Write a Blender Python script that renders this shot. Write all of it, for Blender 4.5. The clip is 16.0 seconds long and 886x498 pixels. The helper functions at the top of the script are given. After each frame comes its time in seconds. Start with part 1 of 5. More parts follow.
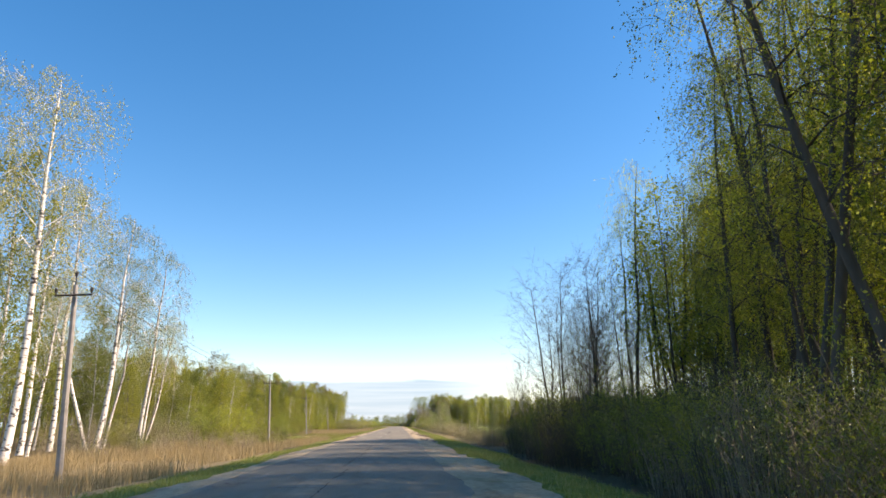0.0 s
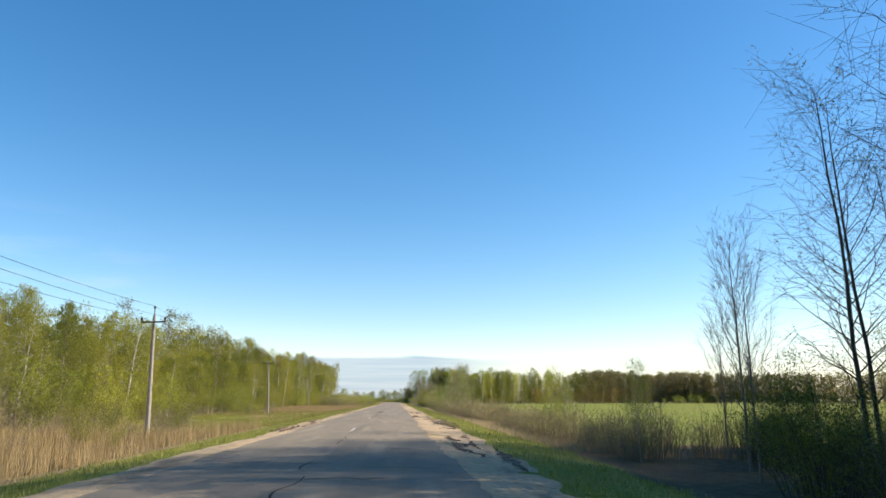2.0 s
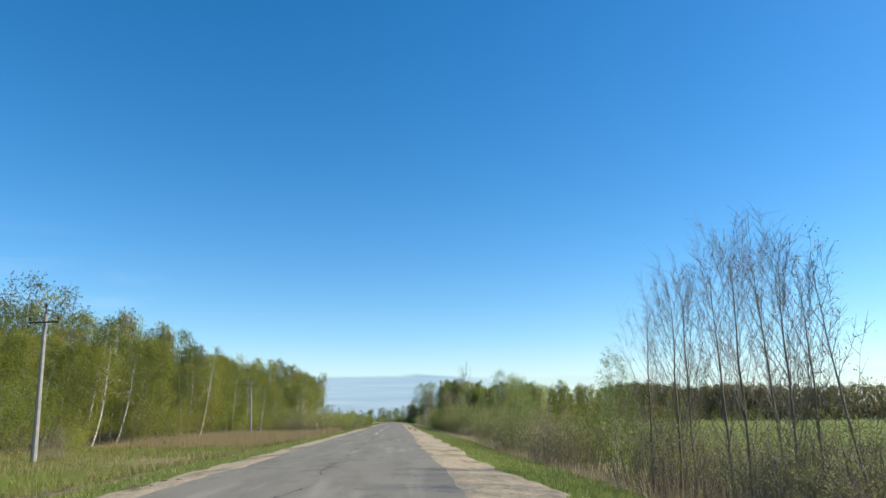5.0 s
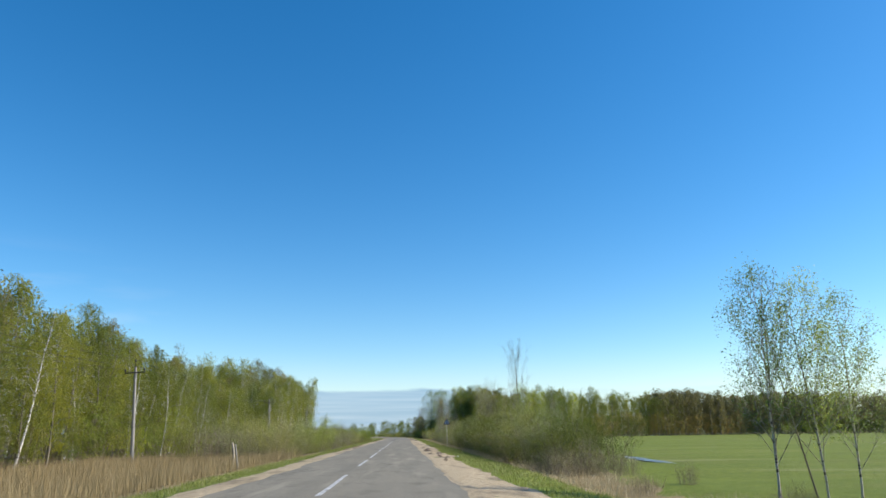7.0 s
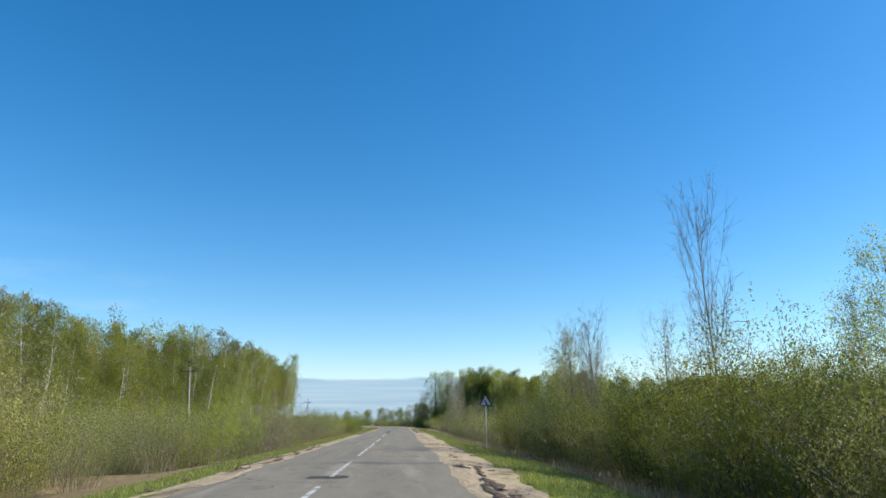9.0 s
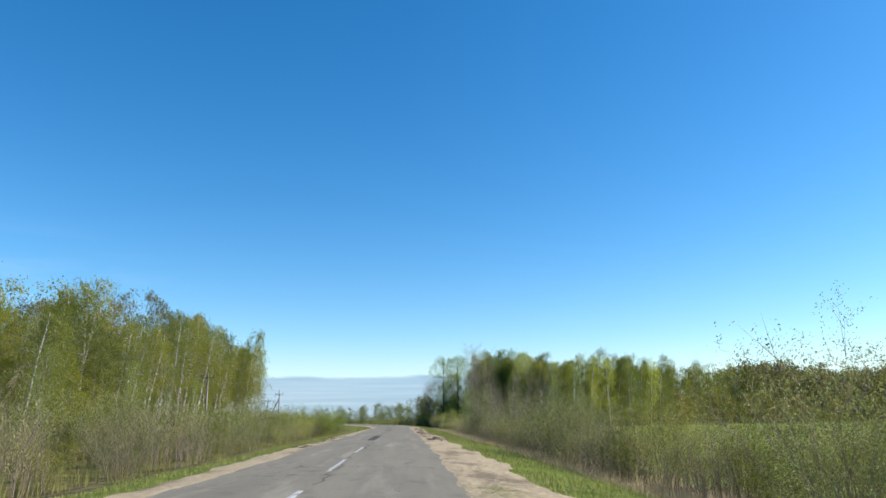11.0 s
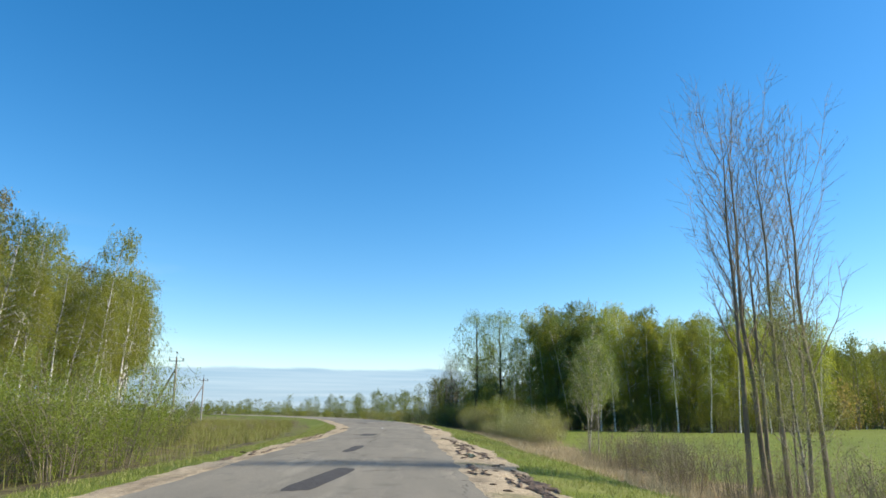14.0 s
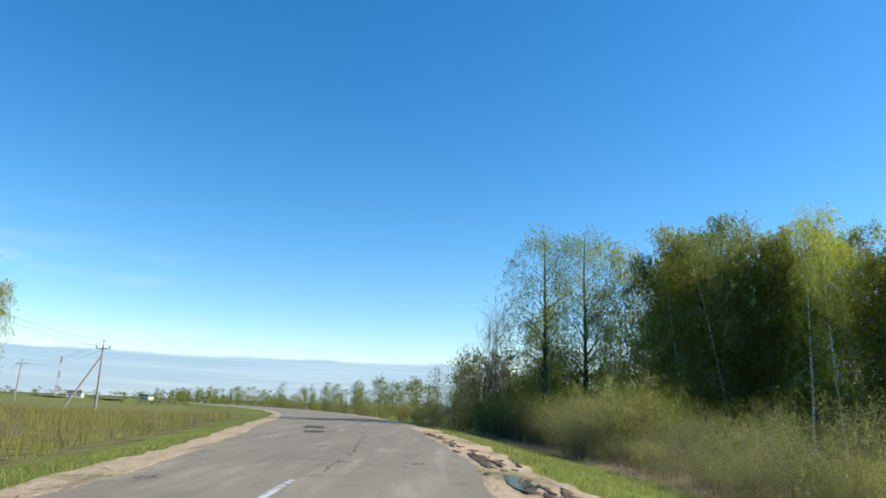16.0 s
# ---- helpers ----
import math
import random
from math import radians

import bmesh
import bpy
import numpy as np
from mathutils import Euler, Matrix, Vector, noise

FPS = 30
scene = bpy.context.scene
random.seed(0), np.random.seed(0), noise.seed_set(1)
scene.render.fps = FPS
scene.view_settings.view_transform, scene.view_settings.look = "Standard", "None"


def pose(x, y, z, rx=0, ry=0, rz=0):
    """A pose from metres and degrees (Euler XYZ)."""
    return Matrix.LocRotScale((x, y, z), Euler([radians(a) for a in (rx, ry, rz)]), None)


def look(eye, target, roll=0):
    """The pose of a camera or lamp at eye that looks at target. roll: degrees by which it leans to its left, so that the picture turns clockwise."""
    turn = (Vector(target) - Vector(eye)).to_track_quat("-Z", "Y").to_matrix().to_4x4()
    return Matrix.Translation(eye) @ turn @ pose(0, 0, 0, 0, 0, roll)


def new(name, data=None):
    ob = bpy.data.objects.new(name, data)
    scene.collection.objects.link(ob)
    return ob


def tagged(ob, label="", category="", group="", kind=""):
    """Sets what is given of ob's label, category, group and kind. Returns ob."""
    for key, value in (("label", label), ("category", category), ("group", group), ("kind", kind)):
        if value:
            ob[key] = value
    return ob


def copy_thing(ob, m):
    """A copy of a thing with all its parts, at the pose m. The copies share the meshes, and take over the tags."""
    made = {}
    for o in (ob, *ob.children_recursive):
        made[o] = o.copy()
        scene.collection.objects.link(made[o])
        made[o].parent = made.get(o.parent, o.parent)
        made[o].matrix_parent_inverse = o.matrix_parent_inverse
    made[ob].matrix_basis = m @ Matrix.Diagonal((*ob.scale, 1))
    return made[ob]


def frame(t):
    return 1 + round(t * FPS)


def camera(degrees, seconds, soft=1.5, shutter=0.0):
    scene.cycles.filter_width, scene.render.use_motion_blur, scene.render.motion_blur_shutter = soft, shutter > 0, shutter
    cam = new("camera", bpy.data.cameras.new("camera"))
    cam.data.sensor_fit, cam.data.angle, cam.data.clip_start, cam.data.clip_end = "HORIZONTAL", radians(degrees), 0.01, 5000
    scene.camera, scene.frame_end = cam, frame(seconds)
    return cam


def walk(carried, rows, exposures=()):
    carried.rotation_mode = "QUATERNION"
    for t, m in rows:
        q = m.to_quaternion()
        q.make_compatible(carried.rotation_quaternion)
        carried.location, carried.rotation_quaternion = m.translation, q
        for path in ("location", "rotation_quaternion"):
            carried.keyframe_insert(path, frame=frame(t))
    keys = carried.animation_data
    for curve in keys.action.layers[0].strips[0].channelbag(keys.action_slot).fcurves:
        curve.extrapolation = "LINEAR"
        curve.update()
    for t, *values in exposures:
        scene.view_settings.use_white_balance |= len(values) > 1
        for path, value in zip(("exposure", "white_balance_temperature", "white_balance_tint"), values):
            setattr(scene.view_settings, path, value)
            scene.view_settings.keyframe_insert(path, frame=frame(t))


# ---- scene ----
cam = camera(66.28, 16.0, soft=1.6)
# seconds, eye x y z, yaw, pitch, roll
ROWS = [
    (0.0, -0.066, 0.000, 1.402, -3.581, 14.431, 0.513),
    (0.5, -0.049, 10.569, 1.399, -3.558, 13.896, -0.210),
    (1.0, -0.021, 21.193, 1.404, -3.607, 13.415, -0.807),
    (1.5, 0.012, 32.016, 1.401, -3.669, 12.942, -0.505),
    (2.0, 0.045, 43.264, 1.402, -3.848, 12.533, -0.060),
    (2.5, 0.021, 54.922, 1.394, -3.958, 12.142, 0.188),
    (3.0, 0.031, 66.554, 1.380, -3.957, 12.159, 0.035),
    (3.5, 0.060, 78.574, 1.407, -3.788, 12.215, 0.017),
    (4.0, 0.115, 90.649, 1.398, -3.735, 12.662, 0.020),
    (4.5, 0.176, 102.943, 1.404, -3.790, 13.393, 0.277),
    (7.0, -0.009, 165.742, 1.390, -3.238, 15.192, 0.603),
    (7.5, -0.048, 177.462, 1.399, -3.432, 15.171, 0.521),
    (8.0, -0.068, 188.993, 1.409, -3.561, 14.916, 0.452),
    (8.5, -0.079, 200.287, 1.424, -3.592, 14.588, 0.187),
    (9.0, -0.092, 211.259, 1.442, -3.351, 14.294, 0.198),
    (9.5, -0.070, 223.086, 1.400, -3.224, 14.348, 0.505),
    (10.0, -0.036, 235.891, 1.356, -3.223, 14.348, 0.690),
    (12.5, 0.052, 297.342, 1.389, -3.410, 13.645, -0.073),
    (13.0, 0.023, 310.683, 1.393, -3.265, 13.670, -0.213),
    (13.5, 0.008, 324.691, 1.396, -3.048, 13.714, -0.353),
    (14.0, 0.017, 338.295, 1.400, -2.855, 13.614, -0.716),
    (14.5, 0.008, 351.868, 1.410, -2.896, 13.407, -0.893),
    (15.0, 0.006, 365.197, 1.402, -2.795, 13.279, -1.114),
    (15.5, -0.009, 378.251, 1.399, -2.484, 13.223, -1.637),
    (16.0, -0.027, 391.186, 1.401, -1.921, 13.200, -2.226),
]
EXPOSURES = [(0.0, 1.03, 7950, 23), (1.2, 0.91, 7950, 22), (2.0, 0.79, 7800, 18), (2.5, 0.67, 7300, 14), (3.0, 0.53, 6600, 10), (3.5, 0.47, 6500, 10), (10.0, 0.51, 6500, 10), (12.5, 0.66, 6650, 10), (16.0, 0.68, 6700, 10)]
walk(cam, [(t, pose(x, y, z, 90 + pitch, roll, yaw)) for t, x, y, z, yaw, pitch, roll in ROWS], EXPOSURES)

# ---------------------------------------------------------------- sky and sun
SUN_ELEV, SUN_AZ = 35.0, 90.0   # degrees; azimuth clockwise from +y
world = bpy.data.worlds.new("sky")
scene.world = world
world.use_nodes = True
wt = world.node_tree
wt.nodes.clear()


def wnode(kind, **props):
    n = wt.nodes.new(kind)
    for k, v in props.items():
        if k == "operation":
            n.operation = v
        elif k == "blend_type":
            n.blend_type = v
    return n


sky = wt.nodes.new("ShaderNodeTexSky")
sky.sky_type = "NISHITA"
sky.sun_disc = False
sky.sun_elevation = radians(SUN_ELEV)
sky.sun_rotation = radians(SUN_AZ)
sky.altitude = 150
sky.air_density, sky.dust_density, sky.ozone_density = 1.0, 0.3, 3.0
SKY_STRENGTH = 0.15
coord = wt.nodes.new("ShaderNodeTexCoord")
sep = wt.nodes.new("ShaderNodeSeparateXYZ")
wt.links.new(coord.outputs["Generated"], sep.inputs[0])
scale = wt.nodes.new("ShaderNodeVectorMath")
scale.operation = "SCALE"
scale.inputs["Scale"].default_value = SKY_STRENGTH
deep = wt.nodes.new("ShaderNodeHueSaturation")
deep.inputs["Value"].default_value = 1.19
deep.inputs["Saturation"].default_value = 1.36
deep.inputs["Hue"].default_value = 0.498
wt.links.new(sky.outputs[0], deep.inputs["Color"])
wt.links.new(deep.outputs[0], scale.inputs[0])
# low bank of cloud over the horizon, its upper edge uneven
stretch = wt.nodes.new("ShaderNodeMapping")
stretch.inputs["Scale"].default_value = (3.0, 3.0, 14.0)
wt.links.new(coord.outputs["Generated"], stretch.inputs[0])
wn = wt.nodes.new("ShaderNodeTexNoise")
wn.inputs["Scale"].default_value = 2.2
wn.inputs["Detail"].default_value = 6.0
wt.links.new(stretch.outputs[0], wn.inputs["Vector"])
edge = wnode("ShaderNodeMath", operation="MULTIPLY_ADD")
wt.links.new(wn.outputs[0], edge.inputs[0])
edge.inputs[1].default_value = 0.022
wt.links.new(sep.outputs[2], edge.inputs[2])
bank = wt.nodes.new("ShaderNodeMapRange")
bank.interpolation_type = "SMOOTHSTEP"
for k, v in zip(("From Min", "From Max", "To Min", "To Max"), (0.0665, 0.0715, 0.85, 0.0)):
    bank.inputs[k].default_value = v
wt.links.new(edge.outputs[0], bank.inputs[0])
side = wt.nodes.new("ShaderNodeMapRange")
side.interpolation_type = "SMOOTHSTEP"
for k, v in zip(("From Min", "From Max", "To Min", "To Max"), (0.03, 0.20, 1.0, 0.15)):
    side.inputs[k].default_value = v
wt.links.new(sep.outputs[0], side.inputs[0])
bank_side = wnode("ShaderNodeMath", operation="MULTIPLY")
wt.links.new(bank.outputs[0], bank_side.inputs[0])
wt.links.new(side.outputs[0], bank_side.inputs[1])
haze = wt.nodes.new("ShaderNodeMapRange")
haze.interpolation_type = "SMOOTHERSTEP"
for k, v in zip(("From Min", "From Max", "To Min", "To Max"), (0.05, 0.135, 0.20, 0.0)):
    haze.inputs[k].default_value = v
wt.links.new(edge.outputs[0], haze.inputs[0])


def wmix(fac, a, b):
    n = wt.nodes.new("ShaderNodeMix")
    n.data_type = "RGBA"
    wt.links.new(fac, n.inputs[0])
    wt.links.new(a, n.inputs[6])
    n.inputs[7].default_value = (*b, 1)
    return n.outputs[2]


# faint high wisps on the power-line side
wisp_map = wt.nodes.new("ShaderNodeMapping")
wisp_map.inputs["Scale"].default_value = (3.0, 1.5, 16.0)
wisp_map.inputs["Rotation"].default_value = (0, radians(14), 0)
wt.links.new(coord.outputs["Generated"], wisp_map.inputs[0])
wisp_noise = wt.nodes.new("ShaderNodeTexNoise")
wisp_noise.inputs["Scale"].default_value = 1.6
wisp_noise.inputs["Detail"].default_value = 7.0
wt.links.new(wisp_map.outputs[0], wisp_noise.inputs["Vector"])
wisp = wt.nodes.new("ShaderNodeMapRange")
for k, v in zip(("From Min", "From Max", "To Min", "To Max"), (0.50, 0.75, 0.0, 0.34)):
    wisp.inputs[k].default_value = v
wt.links.new(wisp_noise.outputs[0], wisp.inputs[0])
wisp_side = wt.nodes.new("ShaderNodeMapRange")
wisp_side.interpolation_type = "SMOOTHSTEP"
for k, v in zip(("From Min", "From Max", "To Min", "To Max"), (-0.50, -0.15, 0.9, 0.0)):
    wisp_side.inputs[k].default_value = v
wt.links.new(sep.outputs[0], wisp_side.inputs[0])
wisp_low = wt.nodes.new("ShaderNodeMapRange")
wisp_low.interpolation_type = "SMOOTHSTEP"
for k, v in zip(("From Min", "From Max", "To Min", "To Max"), (0.14, 0.26, 1.0, 0.0)):
    wisp_low.inputs[k].default_value = v
wt.links.new(sep.outputs[2], wisp_low.inputs[0])
w1 = wnode("ShaderNodeMath", operation="MULTIPLY")
wt.links.new(wisp.outputs[0], w1.inputs[0])
wt.links.new(wisp_side.outputs[0], w1.inputs[1])
w2 = wnode("ShaderNodeMath", operation="MULTIPLY")
wt.links.new(w1.outputs[0], w2.inputs[0])
wt.links.new(wisp_low.outputs[0], w2.inputs[1])
c0 = wmix(w2.outputs[0], scale.outputs[0], (0.80, 0.90, 1.0))
c1 = wmix(haze.outputs[0], c0, (0.74, 0.87, 1.0))
# paler streaks within the bank
thin = wt.nodes.new("ShaderNodeMapping")
thin.inputs["Scale"].default_value = (2.0, 2.0, 60.0)
wt.links.new(coord.outputs["Generated"], thin.inputs[0])
sn = wt.nodes.new("ShaderNodeTexNoise")
sn.inputs["Scale"].default_value = 2.0
sn.inputs["Detail"].default_value = 5.0
wt.links.new(thin.outputs[0], sn.inputs["Vector"])
streak = wt.nodes.new("ShaderNodeMapRange")
for k, v in zip(("From Min", "From Max", "To Min", "To Max"), (0.42, 0.72, 0.0, 0.55)):
    streak.inputs[k].default_value = v
wt.links.new(sn.outputs[0], streak.inputs[0])
cloud = wt.nodes.new("ShaderNodeMix")
cloud.data_type = "RGBA"
wt.links.new(streak.outputs[0], cloud.inputs[0])
cloud.inputs[6].default_value = (0.33, 0.52, 0.72, 1)
cloud.inputs[7].default_value = (0.62, 0.78, 0.92, 1)
over = wt.nodes.new("ShaderNodeMix")
over.data_type = "RGBA"
wt.links.new(bank_side.outputs[0], over.inputs[0])
wt.links.new(c1, over.inputs[6])
wt.links.new(cloud.outputs[2], over.inputs[7])
c2 = over.outputs[2]
bg = wt.nodes.new("ShaderNodeBackground")
wt.links.new(c2, bg.inputs[0])
bg.inputs[1].default_value = 0.72
wo = wt.nodes.new("ShaderNodeOutputWorld")
wt.links.new(bg.outputs[0], wo.inputs[0])

sun_data = bpy.data.lights.new("sun", "SUN")
sun_data.energy, sun_data.angle, sun_data.color = 5.0, radians(0.5), (1.0, 0.92, 0.80)
sun = new("sun", sun_data)
se, sa = radians(SUN_ELEV), radians(SUN_AZ)
sun.matrix_world = look((60 * math.sin(sa), 60 * math.cos(sa), 80), (60 * math.sin(sa) - math.cos(se) * math.sin(sa), 60 * math.cos(sa) - math.cos(se) * math.cos(sa), 80 - math.sin(se)))


# ---------------------------------------------------------------- materials
class Nodes:
    """A small helper round one node material."""

    def __init__(self, name, rough=0.9):
        self.m = bpy.data.materials.new(name)
        self.m.use_nodes = True
        self.t = self.m.node_tree
        self.b = self.t.nodes["Principled BSDF"]
        self.b.inputs["Roughness"].default_value = rough
        self.b.inputs["Specular IOR Level"].default_value = 0.25
        self.o = self.t.nodes["Material Output"]
        self.c = self.t.nodes.new("ShaderNodeTexCoord")

    def link(self, a, b):
        self.t.links.new(a, b)

    def noise(self, scale, detail=4.0, stretch=None, rough=0.6):
        n = self.t.nodes.new("ShaderNodeTexNoise")
        n.inputs["Scale"].default_value = scale
        n.inputs["Detail"].default_value = detail
        n.inputs["Roughness"].default_value = rough
        src = self.c.outputs["Object"]
        if stretch:
            mp = self.t.nodes.new("ShaderNodeMapping")
            mp.inputs["Scale"].default_value = stretch
            self.link(src, mp.inputs[0])
            src = mp.outputs[0]
        self.link(src, n.inputs["Vector"])
        return n.outputs[0]

    def ramp(self, fac, stops):
        r = self.t.nodes.new("ShaderNodeValToRGB")
        e = r.color_ramp.elements
        while len(e) < len(stops):
            e.new(0.5)
        for k, (p, c) in zip(e, stops):
            k.position, k.color = p, (*c, 1)
        self.link(fac, r.inputs[0])
        return r.outputs[0]

    def range(self, v, a, b, c=0.0, d=1.0):
        r = self.t.nodes.new("ShaderNodeMapRange")
        for k, x in zip(("From Min", "From Max", "To Min", "To Max"), (a, b, c, d)):
            r.inputs[k].default_value = x
        self.link(v, r.inputs[0])
        return r.outputs[0]

    def mix(self, fac, a, b, blend="MIX"):
        n = self.t.nodes.new("ShaderNodeMix")
        n.data_type, n.blend_type = "RGBA", blend
        for i, v in ((0, fac), (6, a), (7, b)):
            if isinstance(v, (int, float)):
                n.inputs[i].default_value = v
            elif isinstance(v, tuple):
                n.inputs[i].default_value = (*v, 1)
            else:
                self.link(v, n.inputs[i])
        return n.outputs[2]

    def bump(self, h, strength=0.4, dist=0.02):
        n = self.t.nodes.new("ShaderNodeBump")
        n.inputs["Strength"].default_value, n.inputs["Distance"].default_value = strength, dist
        self.link(h, n.inputs["Height"])
        self.link(n.outputs[0], self.b.inputs["Normal"])
        return n

    def base(self, col):
        if isinstance(col, tuple):
            self.b.inputs["Base Color"].default_value = (*col, 1)
        else:
            self.link(col, self.b.inputs["Base Color"])
        return self


def island(n):
    g = n.t.nodes.new("ShaderNodeNewGeometry")
    return g.outputs["Random Per Island"]


def object_random(n):
    return n.t.nodes.new("ShaderNodeObjectInfo").outputs["Random"]


def leaf_material(name, dark, mid, light, through_light=0.4):
    """Leaves: each one and each tree a little different, light shines through."""
    n = Nodes(name, 0.55)
    col = n.ramp(island(n), [(0.0, dark), (0.5, mid), (1.0, light)])
    tree = n.ramp(object_random(n), [(0.0, (0.56, 0.64, 0.62)), (0.5, (1.0, 1.0, 1.0)), (1.0, (1.38, 1.26, 0.92))])
    col = n.mix(1.0, col, tree, "MULTIPLY")
    n.base(col)
    tr = n.t.nodes.new("ShaderNodeBsdfTranslucent")
    n.link(n.mix(1.0, col, (1.3, 1.34, 0.75), "MULTIPLY"), tr.inputs[0])
    ms = n.t.nodes.new("ShaderNodeMixShader")
    ms.inputs[0].default_value = through_light
    n.link(n.b.outputs[0], ms.inputs[1])
    n.link(tr.outputs[0], ms.inputs[2])
    n.link(ms.outputs[0], n.o.inputs[0])
    return n.m


def bark_material(name, a, b, patches=None):
    n = Nodes(name, 0.9)
    col = n.ramp(n.noise(3.0, 5, (1, 1, 0.25)), [(0.3, a), (0.7, b)])
    if patches:
        f = n.range(n.noise(2.2, 4, (1.2, 1.2, 2.6)), 0.53, 0.60)
        col = n.mix(f, col, patches)
    col = n.mix(n.range(object_random(n), 0, 1, 0.0, 0.22), col, (0.123, 0.1, 0.077))
    n.base(col)
    n.bump(n.noise(14, 3, (1, 1, 0.3)), 0.6, 0.03)
    return n.m


def plain(name, a, b, scale=6.0, rough=0.8, bump=0.3, metal=0.0):
    n = Nodes(name, rough)
    n.base(n.ramp(n.noise(scale, 5), [(0.3, a), (0.7, b)]))
    n.b.inputs["Metallic"].default_value = metal
    if bump:
        n.bump(n.noise(scale * 8, 3), bump, 0.01)
    return n.m


LEAF_BIRCH = leaf_material("birch_leaves", (0.118, 0.133, 0.028), (0.215, 0.230, 0.049), (0.320, 0.332, 0.093), 0.54)
LEAF_BROWN = leaf_material("opening_buds", (0.129, 0.110, 0.049), (0.202, 0.176, 0.078), (0.284, 0.245, 0.106), 0.40)
LEAF_BUD = leaf_material("brown_buds", (0.181, 0.147, 0.089), (0.239, 0.196, 0.119), (0.304, 0.252, 0.155), 0.5)
LEAF_GREEN = leaf_material("fresh_leaves", (0.077, 0.094, 0.018), (0.154, 0.175, 0.031), (0.267, 0.286, 0.054), 0.28)
LEAF_WILLOW = leaf_material("willow_leaves", (0.139, 0.150, 0.053), (0.248, 0.259, 0.099), (0.396, 0.391, 0.197), 0.30)
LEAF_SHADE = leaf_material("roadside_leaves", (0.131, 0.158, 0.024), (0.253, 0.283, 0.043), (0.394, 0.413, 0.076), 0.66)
LEAF_PALE = leaf_material("pale_leaves", (0.139, 0.181, 0.059), (0.229, 0.284, 0.104), (0.343, 0.396, 0.171), 0.52)
LEAF_ALDER = leaf_material("alder_leaves", (0.080, 0.099, 0.018), (0.154, 0.177, 0.030), (0.285, 0.296, 0.065), 0.30)
LEAF_YELLOW = leaf_material("yellow_green_leaves", (0.156, 0.185, 0.032), (0.270, 0.318, 0.062), (0.413, 0.451, 0.134), 0.58)
LEAF_DARK = leaf_material("needles", (0.014, 0.028, 0.01), (0.026, 0.045, 0.015), (0.043, 0.065, 0.024), 0.15)
BARK_BIRCH = bark_material("birch_bark", (0.629, 0.601, 0.545), (0.757, 0.730, 0.684), (0.055, 0.047, 0.042))
BARK_DARK = bark_material("dark_bark", (0.046, 0.039, 0.031), (0.1, 0.085, 0.069))
BARK_GREY = bark_material("grey_bark", (0.154, 0.131, 0.1), (0.262, 0.231, 0.193))
BARK_TWIG = bark_material("twig_bark", (0.162, 0.135, 0.096), (0.293, 0.246, 0.177))
BARK_SAPLING = bark_material("sapling_bark", (0.339, 0.308, 0.246), (0.493, 0.447, 0.37), (0.092, 0.077, 0.062))

n = Nodes("ground_cover", 0.95)
zone = n.t.nodes.new("ShaderNodeAttribute")
zone.attribute_name = "zone"
zs = n.t.nodes.new("ShaderNodeSeparateColor")
n.link(zone.outputs["Color"], zs.inputs[0])
fine, broad = n.noise(2.6, 6), n.noise(0.12, 4)
green = n.ramp(fine, [(0.30, (0.074, 0.102, 0.009)), (0.55, (0.140, 0.178, 0.015)), (0.75, (0.21, 0.235, 0.032))])
green = n.mix(n.range(broad, 0.45, 0.65, 0, 0.5), green, (0.14, 0.18, 0.02))
green = n.mix(n.range(n.noise(0.22, 6, (0.5, 1.0, 1)), 0.50, 0.68, 0, 0.42), green, (0.23, 0.21, 0.066))
green = n.mix(n.range(n.noise(0.045, 5, (0.45, 1.6, 1)), 0.46, 0.60, 0, 0.5), green, (0.09, 0.125, 0.010))
green = n.mix(n.range(n.noise(0.07, 7, (0.3, 1.4, 1)), 0.60, 0.70, 0, 0.6), green, (0.27, 0.25, 0.11))
dry = n.ramp(fine, [(0.30, (0.154, 0.108, 0.054)), (0.55, (0.262, 0.2, 0.1)), (0.75, (0.354, 0.277, 0.154))])
soil = n.ramp(fine, [(0.30, (0.046, 0.035, 0.015)), (0.55, (0.085, 0.065, 0.031)), (0.75, (0.123, 0.1, 0.046))])
ragged = n.noise(0.9, 6)


def soft_edge(weight):
    s = n.t.nodes.new("ShaderNodeMath")
    s.operation = "ADD"
    n.link(weight, s.inputs[0])
    n.link(n.range(ragged, 0.2, 0.8, -0.45, 0.45), s.inputs[1])
    return n.range(s.outputs[0], 0.42, 0.58)


col = n.mix(soft_edge(zs.outputs[1]), soil, dry)
col = n.mix(soft_edge(zs.outputs[0]), col, green)
n.base(col)
n.bump(n.noise(5.0, 6), 0.8, 0.15)
GROUND = n.m

n = Nodes("old_asphalt", 0.95)
col = n.ramp(n.noise(60, 3), [(0.3, (0.142, 0.128, 0.098)), (0.7, (0.262, 0.239, 0.186))])
col = n.mix(n.range(n.noise(0.5, 5, (2.0, 0.25, 1)), 0.42, 0.66, 0, 0.6), col, (0.145, 0.133, 0.105))
col = n.mix(n.range(n.noise(0.35, 6, (3.0, 0.3, 1)), 0.55, 0.75, 0, 0.75), col, (0.319, 0.291, 0.224))
crk = n.t.nodes.new("ShaderNodeTexVoronoi")
crk.feature = "DISTANCE_TO_EDGE"
crk.inputs["Scale"].default_value = 0.35
bend = n.t.nodes.new("ShaderNodeTexNoise")
bend.inputs["Scale"].default_value = 0.9
n.link(n.c.outputs["Object"], bend.inputs["Vector"])
warp = n.t.nodes.new("ShaderNodeVectorMath")
